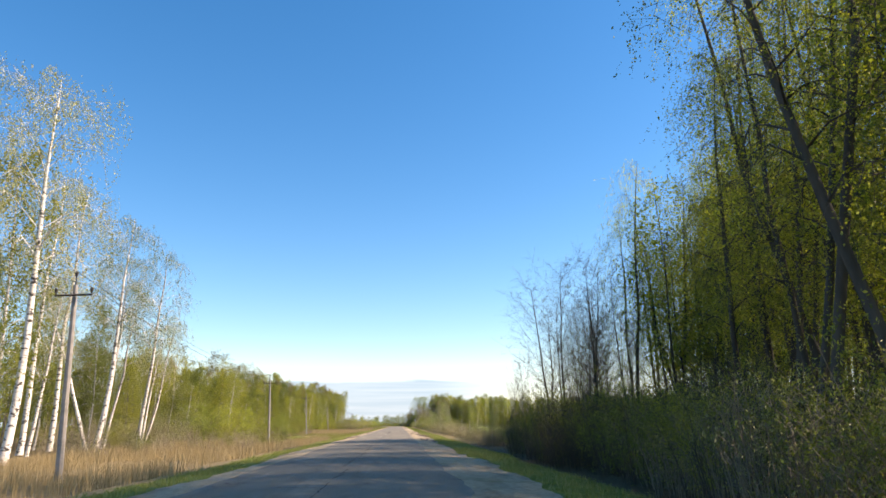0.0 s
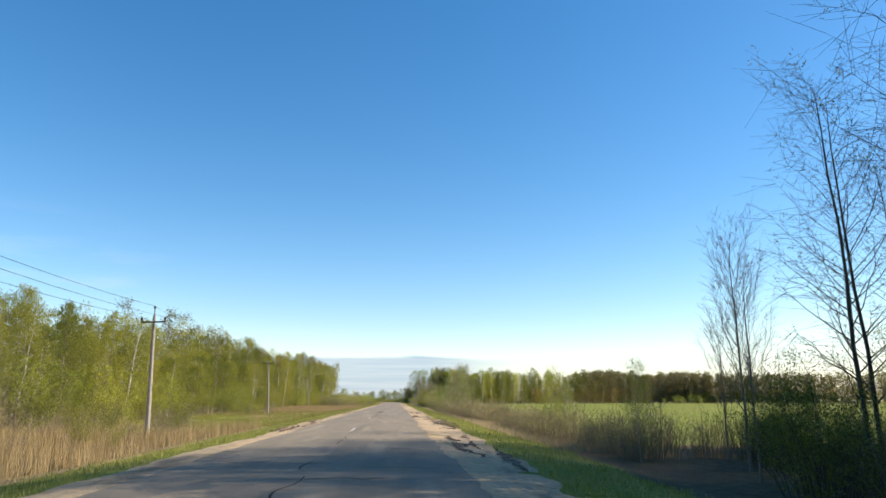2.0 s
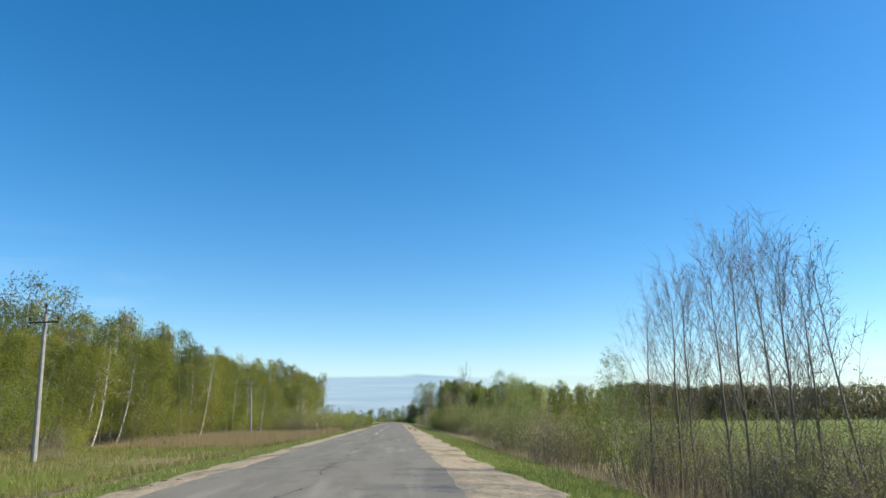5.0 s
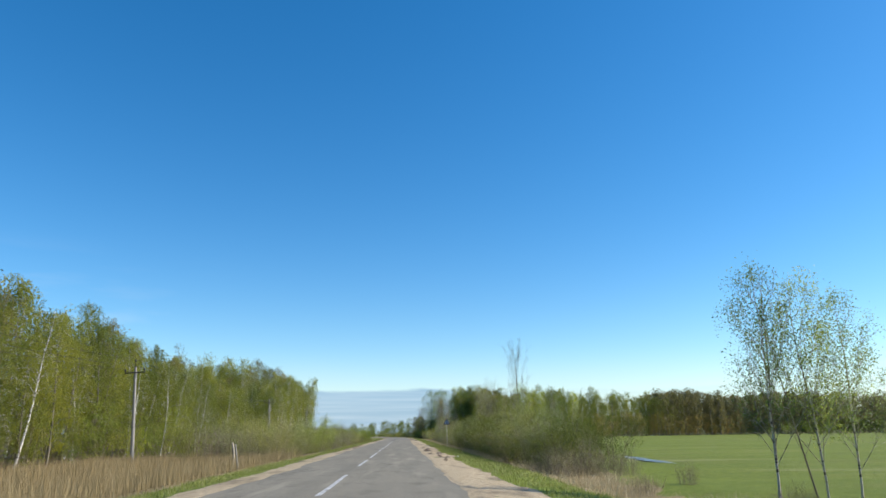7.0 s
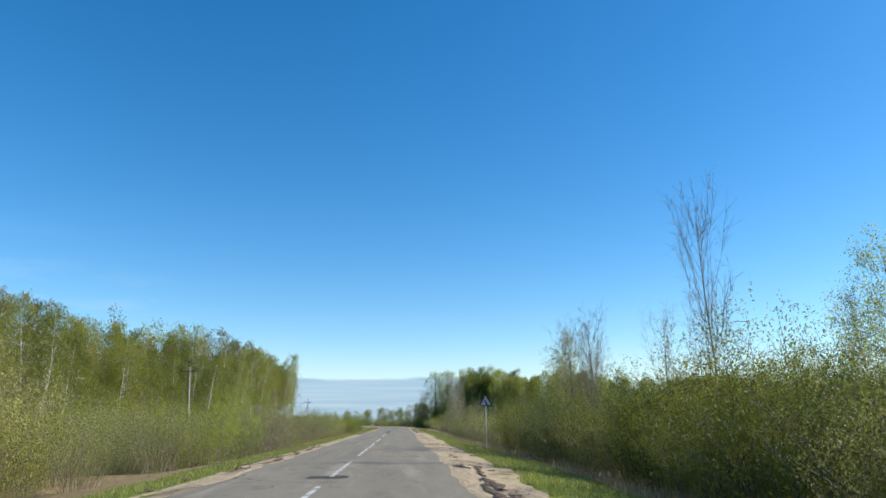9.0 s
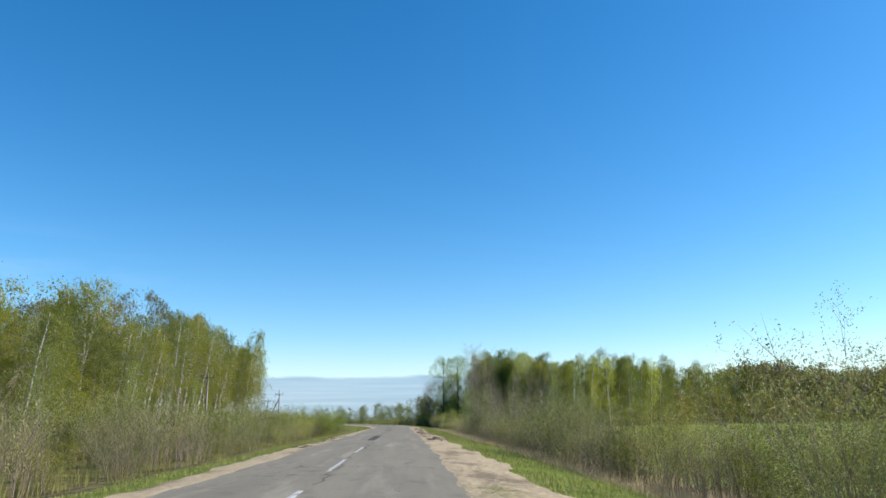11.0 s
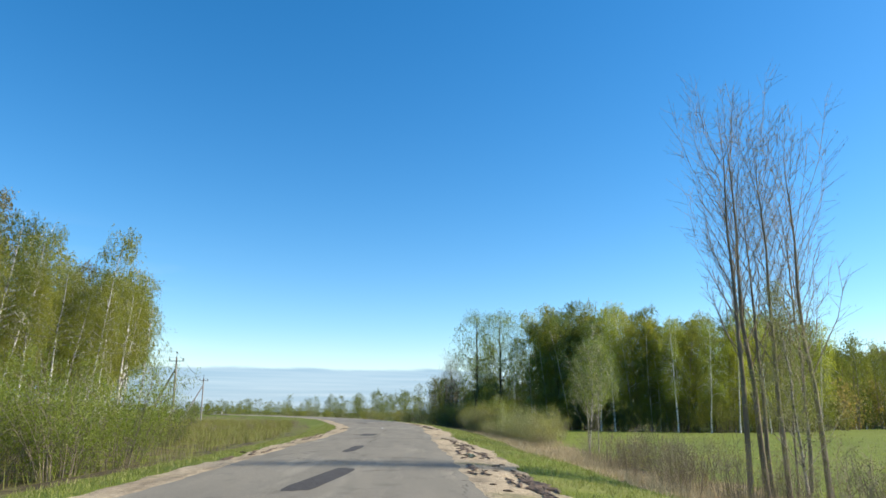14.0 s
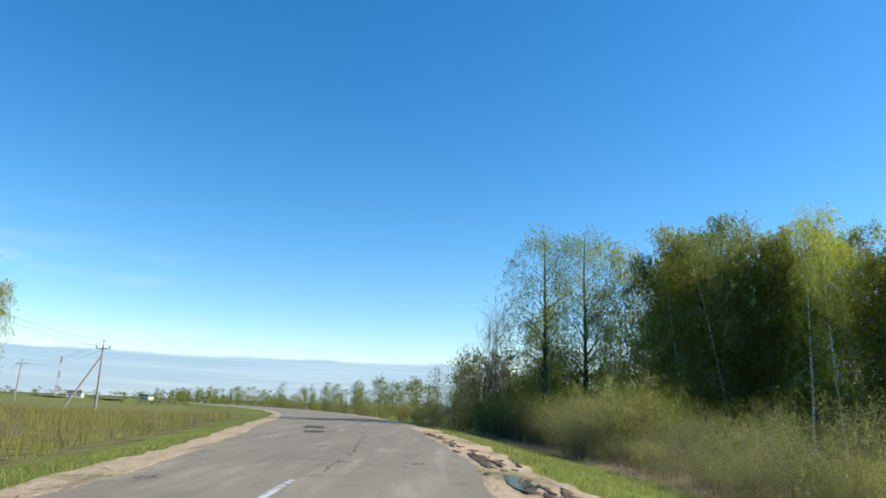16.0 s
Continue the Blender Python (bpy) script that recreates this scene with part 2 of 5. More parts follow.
warp.operation = "MULTIPLY_ADD"
n.link(bend.outputs["Color"], warp.inputs[0])
warp.inputs[1].default_value = (2.4, 2.4, 0)
n.link(n.c.outputs["Object"], warp.inputs[2])
n.link(warp.outputs[0], crk.inputs["Vector"])
line = n.range(crk.outputs["Distance"], 0.0, 0.009, 1, 0)
col = n.mix(n.range(n.noise(1.4, 6, (1.0, 0.5, 1)), 0.56, 0.70, 0, 0.55), col, (0.097, 0.088, 0.070))
sparse = n.range(n.noise(0.15, 2), 0.50, 0.58)
both = n.t.nodes.new("ShaderNodeMath")
both.operation = "MULTIPLY"
n.link(line, both.inputs[0])
n.link(sparse, both.inputs[1])
col = n.mix(both.outputs[0], col, (0.025, 0.023, 0.021))
n.base(col)
n.bump(n.noise(90, 2), 0.5, 0.01)
ASPHALT = n.m
PATCH = plain("patch_asphalt", (0.039, 0.035, 0.032), (0.077, 0.072, 0.065), 9, 0.9, 0.6)
CRACK = plain("crack_fill", (0.014, 0.012, 0.012), (0.031, 0.028, 0.025), 9, 0.95, 0.4)
n = Nodes("worn_marking", 0.7)
n.base(n.mix(n.range(n.noise(3.0, 7), 0.45, 0.6), (0.508, 0.508, 0.493), (0.154, 0.15, 0.146)))
MARKING = n.m
n = Nodes("sandy_shoulder", 0.95)
col = n.ramp(n.noise(7, 6), [(0.3, (0.293, 0.227, 0.139)), (0.7, (0.47, 0.381, 0.254))])
col = n.mix(n.range(n.noise(0.45, 6, (1.6, 0.5, 1)), 0.52, 0.64, 0, 0.65), col, (0.115, 0.089, 0.058))
col = n.mix(n.range(n.noise(0.3, 5), 0.58, 0.68, 0, 0.6), col, (0.123, 0.131, 0.039))
n.base(col)
n.bump(n.noise(3.5, 7), 1.0, 0.12)
SAND = n.m
MUD = plain("wet_mud", (0.057, 0.039, 0.024), (0.155, 0.109, 0.069), 5, 0.75, 0.8)
n = Nodes("water", 0.10)
n.base((0.058, 0.048, 0.037))
n.b.inputs["Specular IOR Level"].default_value = 0.3
n.bump(n.noise(3.0, 2), 0.05, 0.02)
WATER = n.m
n = Nodes("rippled_water", 0.34)
n.base((0.139, 0.146, 0.123))
n.b.inputs["Specular IOR Level"].default_value = 0.5
n.bump(n.noise(7.0, 3), 0.5, 0.05)
POND = n.m
CONCRETE = plain("concrete", (0.215, 0.202, 0.183), (0.328, 0.309, 0.285), 4, 0.9, 0.4)
STEEL = plain("dark_steel", (0.039, 0.035, 0.031), (0.077, 0.065, 0.054), 8, 0.6, 0.2)
GALV = plain("galvanised_steel", (0.42, 0.42, 0.40), (0.58, 0.57, 0.55), 8, 0.5, 0.1, 0.3)
GLASS_BROWN = plain("insulator_glaze", (0.039, 0.035, 0.031), (0.069, 0.062, 0.054), 8, 0.3, 0)
SIGN_WHITE = plain("sign_face", (0.42, 0.43, 0.45), (0.52, 0.53, 0.55), 5, 0.5, 0)
SIGN_RED = plain("sign_border", (0.10, 0.012, 0.012), (0.16, 0.02, 0.016), 5, 0.5, 0)
SIGN_BLACK = plain("sign_symbol", (0.012, 0.012, 0.012), (0.02, 0.02, 0.02), 5, 0.5, 0)
WHITE_WALL = plain("white_wall", (0.554, 0.554, 0.539), (0.631, 0.624, 0.608), 2, 0.8, 0.1)
ROOF = plain("grey_roof", (0.154, 0.146, 0.146), (0.231, 0.223, 0.216), 2, 0.7, 0.1)
RED_PAINT = plain("red_paint", (0.308, 0.039, 0.023), (0.385, 0.062, 0.039), 3, 0.6, 0)
DEADWOOD = plain("weathered_wood", (0.277, 0.239, 0.185), (0.4, 0.354, 0.285), 6, 0.9, 0.5)


def blade_material(name, a, b, c):
    n = Nodes(name, 0.7)
    col = n.ramp(island(n), [(0.0, a), (0.5, b), (1.0, c)])
    col = n.mix(n.range(n.noise(0.4, 3), 0.35, 0.65, 0, 0.5), col, b)
    n.base(col)
    tr = n.t.nodes.new("ShaderNodeBsdfTranslucent")
    n.link(col, tr.inputs[0])
    ms = n.t.nodes.new("ShaderNodeMixShader")
    ms.inputs[0].default_value = 0.35
    n.link(n.b.outputs[0], ms.inputs[1])
    n.link(tr.outputs[0], ms.inputs[2])
    n.link(ms.outputs[0], n.o.inputs[0])
    return n.m


BLADE_GREEN = blade_material("grass_blades", (0.146, 0.173, 0.035), (0.254, 0.281, 0.065), (0.424, 0.385, 0.185))
BLADE_STRAW = blade_material("straw_blades", (0.27, 0.215, 0.115), (0.41, 0.335, 0.19), (0.54, 0.46, 0.30))
BLADE_DRY = blade_material("dry_blades", (0.20, 0.148, 0.068), (0.325, 0.25, 0.125), (0.46, 0.37, 0.21))
BLADE_OLIVE = blade_material("olive_blades", (0.117, 0.123, 0.026), (0.219, 0.225, 0.052), (0.330, 0.311, 0.103))
BLADE_BROWN = blade_material("brown_blades", (0.108, 0.077, 0.039), (0.177, 0.131, 0.065), (0.262, 0.2, 0.108))

# ---------------------------------------------------------------- plan
BEND_Y, BEND_R = 401.0, 360.0
LEFT_EDGE, RIGHT_EDGE = -4.75, 1.42


def on_road(s, u):
    """World place of a point s metres along the road, u metres right of the driving line."""
    if s <= BEND_Y:
        return u, s
    a = (s - BEND_Y) / BEND_R
    return -BEND_R + (BEND_R + u) * math.cos(a), BEND_Y + (BEND_R + u) * math.sin(a)


def along(x, y):
    if y <= BEND_Y:
        return y, x
    dx, dy = x + BEND_R, y - BEND_Y
    return BEND_Y + BEND_R * math.atan2(dy, dx), math.hypot(dx, dy) - BEND_R


def wob(x, y, scale, seed=0.0):
    return noise.noise((x / scale + seed * 17.3, y / scale - seed * 9.1, seed * 3.7))


def step(a, b, v):
    t = min(1.0, max(0.0, (v - a) / (b - a)))
    return t * t * (3 - 2 * t)


def left_flare(s):
    return 3.8 * step(388, 446, s)


def ground_z(x, y):
    s, u = along(x, y)
    if u > 0:
        d = u - RIGHT_EDGE
        z = -0.05 - 0.10 * step(0, 2.4, d) - 0.20 * step(2.0, 4.2, d) - 0.55 * step(3.6, 7.0, d)
    else:
        d = LEFT_EDGE - left_flare(s) - u
        z = -0.05 - 0.08 * step(0, 1.6, d) - 0.25 * step(1.2, 3.6, d) - 0.52 * step(3.0, 7.5, d)
    off = step(2.0, 6.0, d)
    return z + off * (0.10 * wob(x, y, 3.0, 1) + 0.12 * wob(x, y, 14.0, 2)) + 0.03 * wob(x, y, 1.3, 3) * step(0.3, 1.5, d)


def zone_of(x, y):
    """Weights of fresh green and of dry grass; the rest is leaf litter and soil."""
    s, u = along(x, y)
    jag = 0.5 * wob(x, y, 2.5, 4)
    if u > 0:
        d = u - RIGHT_EDGE
        if d < 5.0 + 2.6 * step(390, 404, y) + jag:
            return 1.0, 0.2
        if y < 80:
            return 0.15, 0.15
        if d < 9.5 + 4 * jag:
            return 0.12, 1.0
        if 80 < y < 560 and x < 420:
            return 0.95, 0.6
        return 0.5, 0.4
    d = LEFT_EDGE - left_flare(s) - u
    if d < 3.6 + jag:
        return 1.0, 0.3
    if x < -29 and y < 430:
        return 0.25, 0.35
    if y < 96:
        return 0.05, 1.0
    if y < 185:
        return 0.62 + 0.5 * wob(x, y, 12, 6), 0.8 + 0.4 * wob(x, y, 9, 5)
    if y < 245:
        return 0.15, 0.95
    if y < 400:
        return 0.40, 0.45
    return 0.5, 0.55


# ---------------------------------------------------------------- mesh helpers
def mesh_from(name, V, F, mat, smooth=False):
    me = bpy.data.meshes.new(name)
    me.from_pydata(V, [], F)
    if smooth:
        me.polygons.foreach_set("use_smooth", [True] * len(me.polygons))
    for m in (mat if isinstance(mat, (list, tuple)) else [mat]):
        me.materials.append(m)
    me.update()
    return me


def piece(name, me, parent, label="", place=None):
    ob = new(name, me)
    ob.parent = parent
    if place is not None:
        ob.matrix_basis = place
    if label:
        tagged(ob, label)
    return ob


def from_bm(name, bm, mat):
    me = bpy.data.meshes.new(name)
    bm.to_mesh(me)
    bm.free()
    me.materials.append(mat)
    return me


def part(name, bm, mat, parent, label=""):
    return piece(name, from_bm(name, bm, mat), parent, label)


def tube(V, F, pts, radii, sides=5, cap=True):
    """A tapered tube along a line of points."""
    first = len(V)
    for i, (p, r) in enumerate(zip(pts, radii)):
        q = pts[min(i + 1, len(pts) - 1)] - pts[max(i - 1, 0)]
        d = q.normalized() if q.length > 1e-9 else Vector((0, 0, 1))
        a = d.cross(Vector((0.31, 0.95, 0.05) if abs(d.z) > 0.6 else (0, 0, 1))).normalized()
        b = d.cross(a)
        for k in range(sides):
            w = 2 * math.pi * k / sides
            v = p + (a * math.cos(w) + b * math.sin(w)) * r
            V.append((v.x, v.y, v.z))
    for i in range(len(pts) - 1):
        for k in range(sides):
            l = (k + 1) % sides
            F.append((first + i * sides + k, first + i * sides + l, first + (i + 1) * sides + l, first + (i + 1) * sides + k))
    if cap:
        F.append(tuple(range(first + (len(pts) - 1) * sides, first + len(pts) * sides)))


def leaf_cloud(rng, centres, size, flat=0.0, slim=0.42):
    """Diamond-shaped leaves with random turns at the given places."""
    c = np.asarray(centres, dtype=float).reshape(-1, 3)
    k = len(c)
    a = rng.normal(size=(k, 3))
    a[:, 2] -= flat
    a /= np.linalg.norm(a, axis=1)[:, None]
    b = np.cross(a, rng.normal(size=(k, 3)))
    b /= np.linalg.norm(b, axis=1)[:, None]
    s = size * rng.uniform(0.6, 1.35, (k, 1))
    V = np.stack([c - a * s * 0.7, c + b * s * slim, c + a * s * 0.7, c - b * s * slim], 1).reshape(-1, 3)
    F = np.arange(4 * k).reshape(-1, 4)
    return V, F


def sprays(rng, tips, leaves, spread, hang, bunch=13):
    """Places of leaves, strung along short sprays that hang from or rise off the twigs."""
    P = np.array([tuple(p) for p in tips])
    k = max(1, leaves // bunch)
    root = P[rng.integers(0, len(P), k)] + rng.normal(0, spread, (k, 3)) * np.array([1, 1, 0.8])
    run = rng.normal(0, 0.22 * (0.4 + abs(hang)), (k, 3))
    run[:, 2] -= hang * rng.uniform(0.5, 1.2, k)
    i = rng.integers(0, k, leaves)
    return root[i] + run[i] * rng.uniform(0, 1, (leaves, 1)) + rng.normal(0, 0.035 + 0.06 * spread, (leaves, 3))


def grow_tree(seed, H, r0=0.13, clear=0.35, limbs=26, limb=3.2, rise=0.75, droop=0.5, twigs=4, leaves=1100, size=0.26, spread=0.55, lean=0.05, up=0.1, sides=6, top=0.25, cone=False, hang=None, bunch=13):
    """Wood and leaves of one tree, as plain arrays."""
    rng = np.random.default_rng(seed)
    V, F, tips = [], [], []
    lx, ly = rng.normal(0, lean, 2)
    wander = rng.normal(0, 0.012 * H, (10, 2)).cumsum(0) * 0.5

    def stem(t):
        i = min(8, int(t * 9))
        f = t * 9 - i
        w = wander[i] * (1 - f) + wander[i + 1] * f
        return Vector((lx * H * t + w[0] - wander[0][0], ly * H * t + w[1] - wander[0][1], H * t))

    ts = [0, 0.02, 0.06, 0.15, 0.3, 0.45, 0.6, 0.72, 0.84, 0.93, 1.0]
    tube(V, F, [stem(t) for t in ts], [r0 * (1.35 if t == 0 else 1.08 if t < 0.05 else (1 - t) ** 0.8 + 0.05) for t in ts], sides)
    for i in range(limbs):
        t = clear + (0.98 - clear) * ((i + rng.uniform(0, 1)) / limbs)
        k = (t - clear) / (1 - clear)
        az = i * 2.4 + rng.normal(0, 0.5)
        shape = 1.0 - k if cone else math.sqrt(max(0.05, 1 - ((k - 0.42) / 0.62) ** 2))
        L = limb * (0.25 + 0.75 * shape) * rng.uniform(0.6, 1.2) * (1.0 if k < 0.9 else top + 0.4)
        out = Vector((math.cos(az), math.sin(az), 0))
        p0 = stem(t)
        r = max(0.012, r0 * (1 - t) * 0.45)
        pts = [p0]
        for j in (1, 2, 3, 4):
            f = j / 4
            pts.append(p0 + out * L * f * (1 - 0.25 * rise * f) + Vector((0, 0, L * (rise * f - droop * f * f * f))) + Vector(rng.normal(0, 0.06 * L * f, 3)))
        tube(V, F, pts, [r, r * 0.75, r * 0.5, r * 0.3, r * 0.12], 3, False)
        tips += [pts[2], pts[3], pts[4], pts[4]]
        for j in range(max(3, int(twigs * 1.6 * L / limb)) if cone else twigs):
            f = rng.uniform(0.25, 1.0)
            g = min(3, int(f * 4))
            b0 = pts[g].lerp(pts[g + 1], f * 4 - g)
            d = (Vector((rng.normal(), rng.normal(), rng.normal(up, 0.6))).normalized() + out * 0.5 + Vector((0, 0, up * 0.4))).normalized()
            l = L * rng.uniform(0.2, 0.5)
            m = b0 + d * l * 0.5
            e = b0 + d * l + Vector((0, 0, -droop * l * 0.8))
            tube(V, F, [b0, e], [max(0.0055, r * 0.28), 0.003], 3, False)
            tips += [m, e, e]
    if leaves:
        c = sprays(rng, tips, leaves, spread, (droop * 1.15 if droop > 0.3 else -0.25) if hang is None else hang, bunch if size < 0.15 else 1)
        LV, LF = leaf_cloud(rng, c, size, 0.4)
    else:
        LV, LF = np.zeros((0, 3)), np.zeros((0, 4), int)
    return V, F, LV, LF


def grow_shrub(seed, H, W, stems=22, leaves=900, size=0.1, twigs=5, bare=0.0, arch=0.3, spread=0.16, foot=0.22):
    """A many-stemmed bush."""
    rng = np.random.default_rng(seed)
    V, F, tips = [], [], []
    for i in range(stems):
        az = rng.uniform(0, 2 * math.pi)
        q = rng.uniform(0, 1) ** 0.5
        base = Vector((math.cos(az), math.sin(az), 0)) * W * foot * q
        out = Vector((math.cos(az), math.sin(az), 0)) * W * (0.72 - foot) * q * rng.uniform(0.6, 1.2)
        h = H * rng.uniform(0.65, 1.1) * (1 - 0.3 * q * q)
        r = 0.006 + 0.0038 * h * rng.uniform(0.5, 1.0)
        pts = [base + out * f ** 1.4 + Vector((0, 0, h * (f - arch * 0.25 * q * f * f))) + Vector(rng.normal(0, 0.035 * h * f, 3)) for f in (0, 0.25, 0.5, 0.75, 1)]
        tube(V, F, pts, [r, r * 0.85, r * 0.6, r * 0.35, r * 0.1], 3, False)
        tips += pts[1:] + [pts[4], pts[0].lerp(pts[1], 0.45)]
        for j in range(twigs):
            f = rng.uniform(0.2, 0.95)
            k = int(f * 4)
            b0 = pts[k].lerp(pts[k + 1], f * 4 - k)
            d = Vector((rng.normal(), rng.normal(), abs(rng.normal(0.9, 0.5)))).normalized()
            l = h * rng.uniform(0.12, 0.32)
            e = b0 + d * l
            tube(V, F, [b0, e], [r * 0.4, r * 0.1], 3, False)
            tips += [b0.lerp(e, 0.5), e]
    k = int(leaves * (1 - bare))
    c = sprays(rng, tips, k, spread, -0.22, 9)
    c[:, 2] = np.maximum(c[:, 2], 0.12)
    LV, LF = leaf_cloud(rng, c, size, -1.1, 0.26)
    return V, F, LV, LF


TREES = {}


def tree_kind(key, name, data, bark, leaf, label, category="tree", group=""):
    """Registers the meshes of one shape of tree or bush."""
    V, F, LV, LF = data
    wood = mesh_from("trunk", V, F, bark, True)
    crown = mesh_from("crown", LV.tolist(), LF.tolist(), leaf) if len(LV) else None
    TREES[key] = dict(name=name, wood=wood, crown=crown, label=label, category=category, group=group, data=data, first=None)


def plant(key, x, y, scale=1.0, turn=None, lean=(0, 0), label="", sink=0.05, group=""):
    """Stands one tree of that shape on the ground."""
    k = TREES[key]
    turn = random.uniform(0, 360) if turn is None else turn
    s = Vector((scale, scale, scale)) if isinstance(scale, (int, float)) else Vector(scale)
    m = pose(x, y, ground_z(x, y) - sink, lean[0], lean[1]) @ pose(0, 0, 0, 0, 0, turn) @ Matrix.Diagonal((*s, 1))
    if k["first"] is None:
        root = new(k["name"])
        root.empty_display_size = 0.3
        shrub = k["category"] == "shrub"
        piece("stem" if shrub else "trunk", k["wood"], root)
        if k["crown"]:
            piece("foliage" if shrub else "crown", k["crown"], root)
        tagged(root, k["label"], k["category"], k["group"])
        root.matrix_basis = m
        k["first"] = root
    else:
        c = copy_thing(k["first"], Matrix.Identity(4))
        c.matrix_basis = m
        root = c
    if label or group:
        tagged(root, label, "", group)
    return root


def thicket(name, spots, keys, bark, leaf, label, category="trees", zfun=ground_z):
    """Many far trees as one mass: spots are rows of x, y, scale."""
    rng = np.random.default_rng(len(spots) + 7)
    VV, FF, MM, base = [], [], [], 0
    quads = []
    for x, y, s in spots:
        V, F, LV, LF = TREES[keys[int(rng.integers(len(keys)))]]["data"]
        a = rng.uniform(0, 6.28)
        R = np.array([[math.cos(a), -math.sin(a), 0], [math.sin(a), math.cos(a), 0], [0, 0, 1]]) * s
        off = np.array([x, y, zfun(x, y) - 0.1])
        W = np.array(V) @ R.T + off
        VV.append(W)
        quads += [tuple(i + base for i in f) for f in F]
        MM += [0] * len(F)
        base += len(W)
        L = LV @ R.T + off
        VV.append(L)
        quads += (LF + base).tolist()
        MM += [1] * len(LF)
        base += len(L)
    me = mesh_from(name, np.concatenate(VV).tolist(), quads, [bark, leaf])
    me.polygons.foreach_set("material_index", MM)
    return tagged(new(name, me), label, category, kind="stuff")


# ---------------------------------------------------------------- ground
def stations(parts):
    out = []
    for a, b, d in parts:
        k = max(1, round((b - a) / d))
        out += [a + (b - a) * i / k for i in range(k)]
    return out + [parts[-1][1]]


XS = stations([(-3500, -900, 650), (-900, -200, 100), (-200, -60, 10), (-60, -16, 1.6), (-16, -4, 0.5), (-4, 1, 1.2), (1, 13, 0.5), (13, 40, 2.0), (40, 200, 10), (200, 900, 100), (900, 3500, 650)])
YS = stations([(-600, -60, 90), (-60, -10, 4), (-10, 404, 1.25), (404, 500, 1.25), (500, 640, 5), (640, 1000, 30), (1000, 3600, 260)])
V, Z = [], []
for y in YS:
    for x in XS:
        V.append((x, y, ground_z(x, y)))
        g, d = zone_of(x, y)
        Z += [g, d, 0.0, 1.0]
w = len(XS)
F = [(j * w + i, j * w + i + 1, (j + 1) * w + i + 1, (j + 1) * w + i) for j in range(len(YS) - 1) for i in range(w - 1)]
me = mesh_from("ground", V, F, GROUND, True)
me.color_attributes.new("zone", "FLOAT_COLOR", "POINT").data.foreach_set("color", Z)
tagged(new("ground", me), "flat wet meadow and forest floor in early spring", "ground", kind="structure")


def ribbon(name, s0, s1, ds, left, right, height, cols, mat):
    """A strip along the road between two edges, each a function of s."""
    V, F = [], []
    rows = int((s1 - s0) / ds) + 1
    for j in range(rows):
        s = s0 + j * ds
        a, b = left(s), right(s)
        for i in range(cols + 1):
            u = a + (b - a) * i / cols
            x, y = on_road(s, u)
            V.append((x, y, height(x, y, u, s)))
    c = cols + 1
    for j in range(rows - 1):
        for i in range(cols):
            F.append((j * c + i, j * c + i + 1, (j + 1) * c + i + 1, (j + 1) * c + i))
    return mesh_from(name, V, F, mat, True)


def road_z(x, y, u, s):
    return 0.035 * (1 - min(1.0, ((u + 1.65) / 3.2) ** 2)) - 0.02 + 0.008 * wob(x, y, 2.2, 8)


def right_asphalt(s):
    return RIGHT_EDGE + 0.16 * wob(s, 0, 1.1, 11) + 0.22 * wob(s, 0, 6.0, 12)


def left_asphalt(s):
    return LEFT_EDGE - left_flare(s) + 0.14 * wob(s, 0, 1.1, 13) + 0.25 * wob(s, 0, 6.0, 14)


road = new("road", ribbon("road", -80, 800, 0.5, left_asphalt, right_asphalt, road_z, 14, ASPHALT))
tagged(road, "patched and cracked old grey asphalt country road", "road", kind="structure")


def right_sand(s):
    return 3.25 + 0.35 * wob(s, 0, 1.6, 15) + 0.55 * wob(s, 0, 9.0, 16)


def left_sand(s):
    return LEFT_EDGE - left_flare(s) - 1.15 + 0.25 * wob(s, 0, 1.6, 17) + 0.45 * wob(s, 0, 9.0, 18)


def sand_z(x, y, u, s):
    rut = wob(x, y, 0.7, 19) * 0.03 + wob(u * 6.0, s, 5.0, 20) * 0.035
    d = min(abs(u - RIGHT_EDGE), abs(u - LEFT_EDGE + left_flare(s)))
    return ground_z(x, y) + 0.03 + rut * step(0.1, 0.5, d)


tagged(new("shoulder_1", ribbon("shoulder_1", -80, 620, 0.4, lambda s: right_asphalt(s) - 0.25, right_sand, lambda x, y, u, s: max(sand_z(x, y, u, s), -0.5) if u > right_asphalt(s) else -0.045, 12, SAND)), "pale sandy road shoulder with ruts", "road shoulder", kind="structure")
tagged(new("shoulder_2", ribbon("shoulder_2", -80, 620, 0.4, left_sand, lambda s: left_asphalt(s) + 0.25, lambda x, y, u, s: sand_z(x, y, u, s) if u < left_asphalt(s) else -0.045, 10, SAND)), "pale sandy road shoulder with clods", "road shoulder", kind="structure")


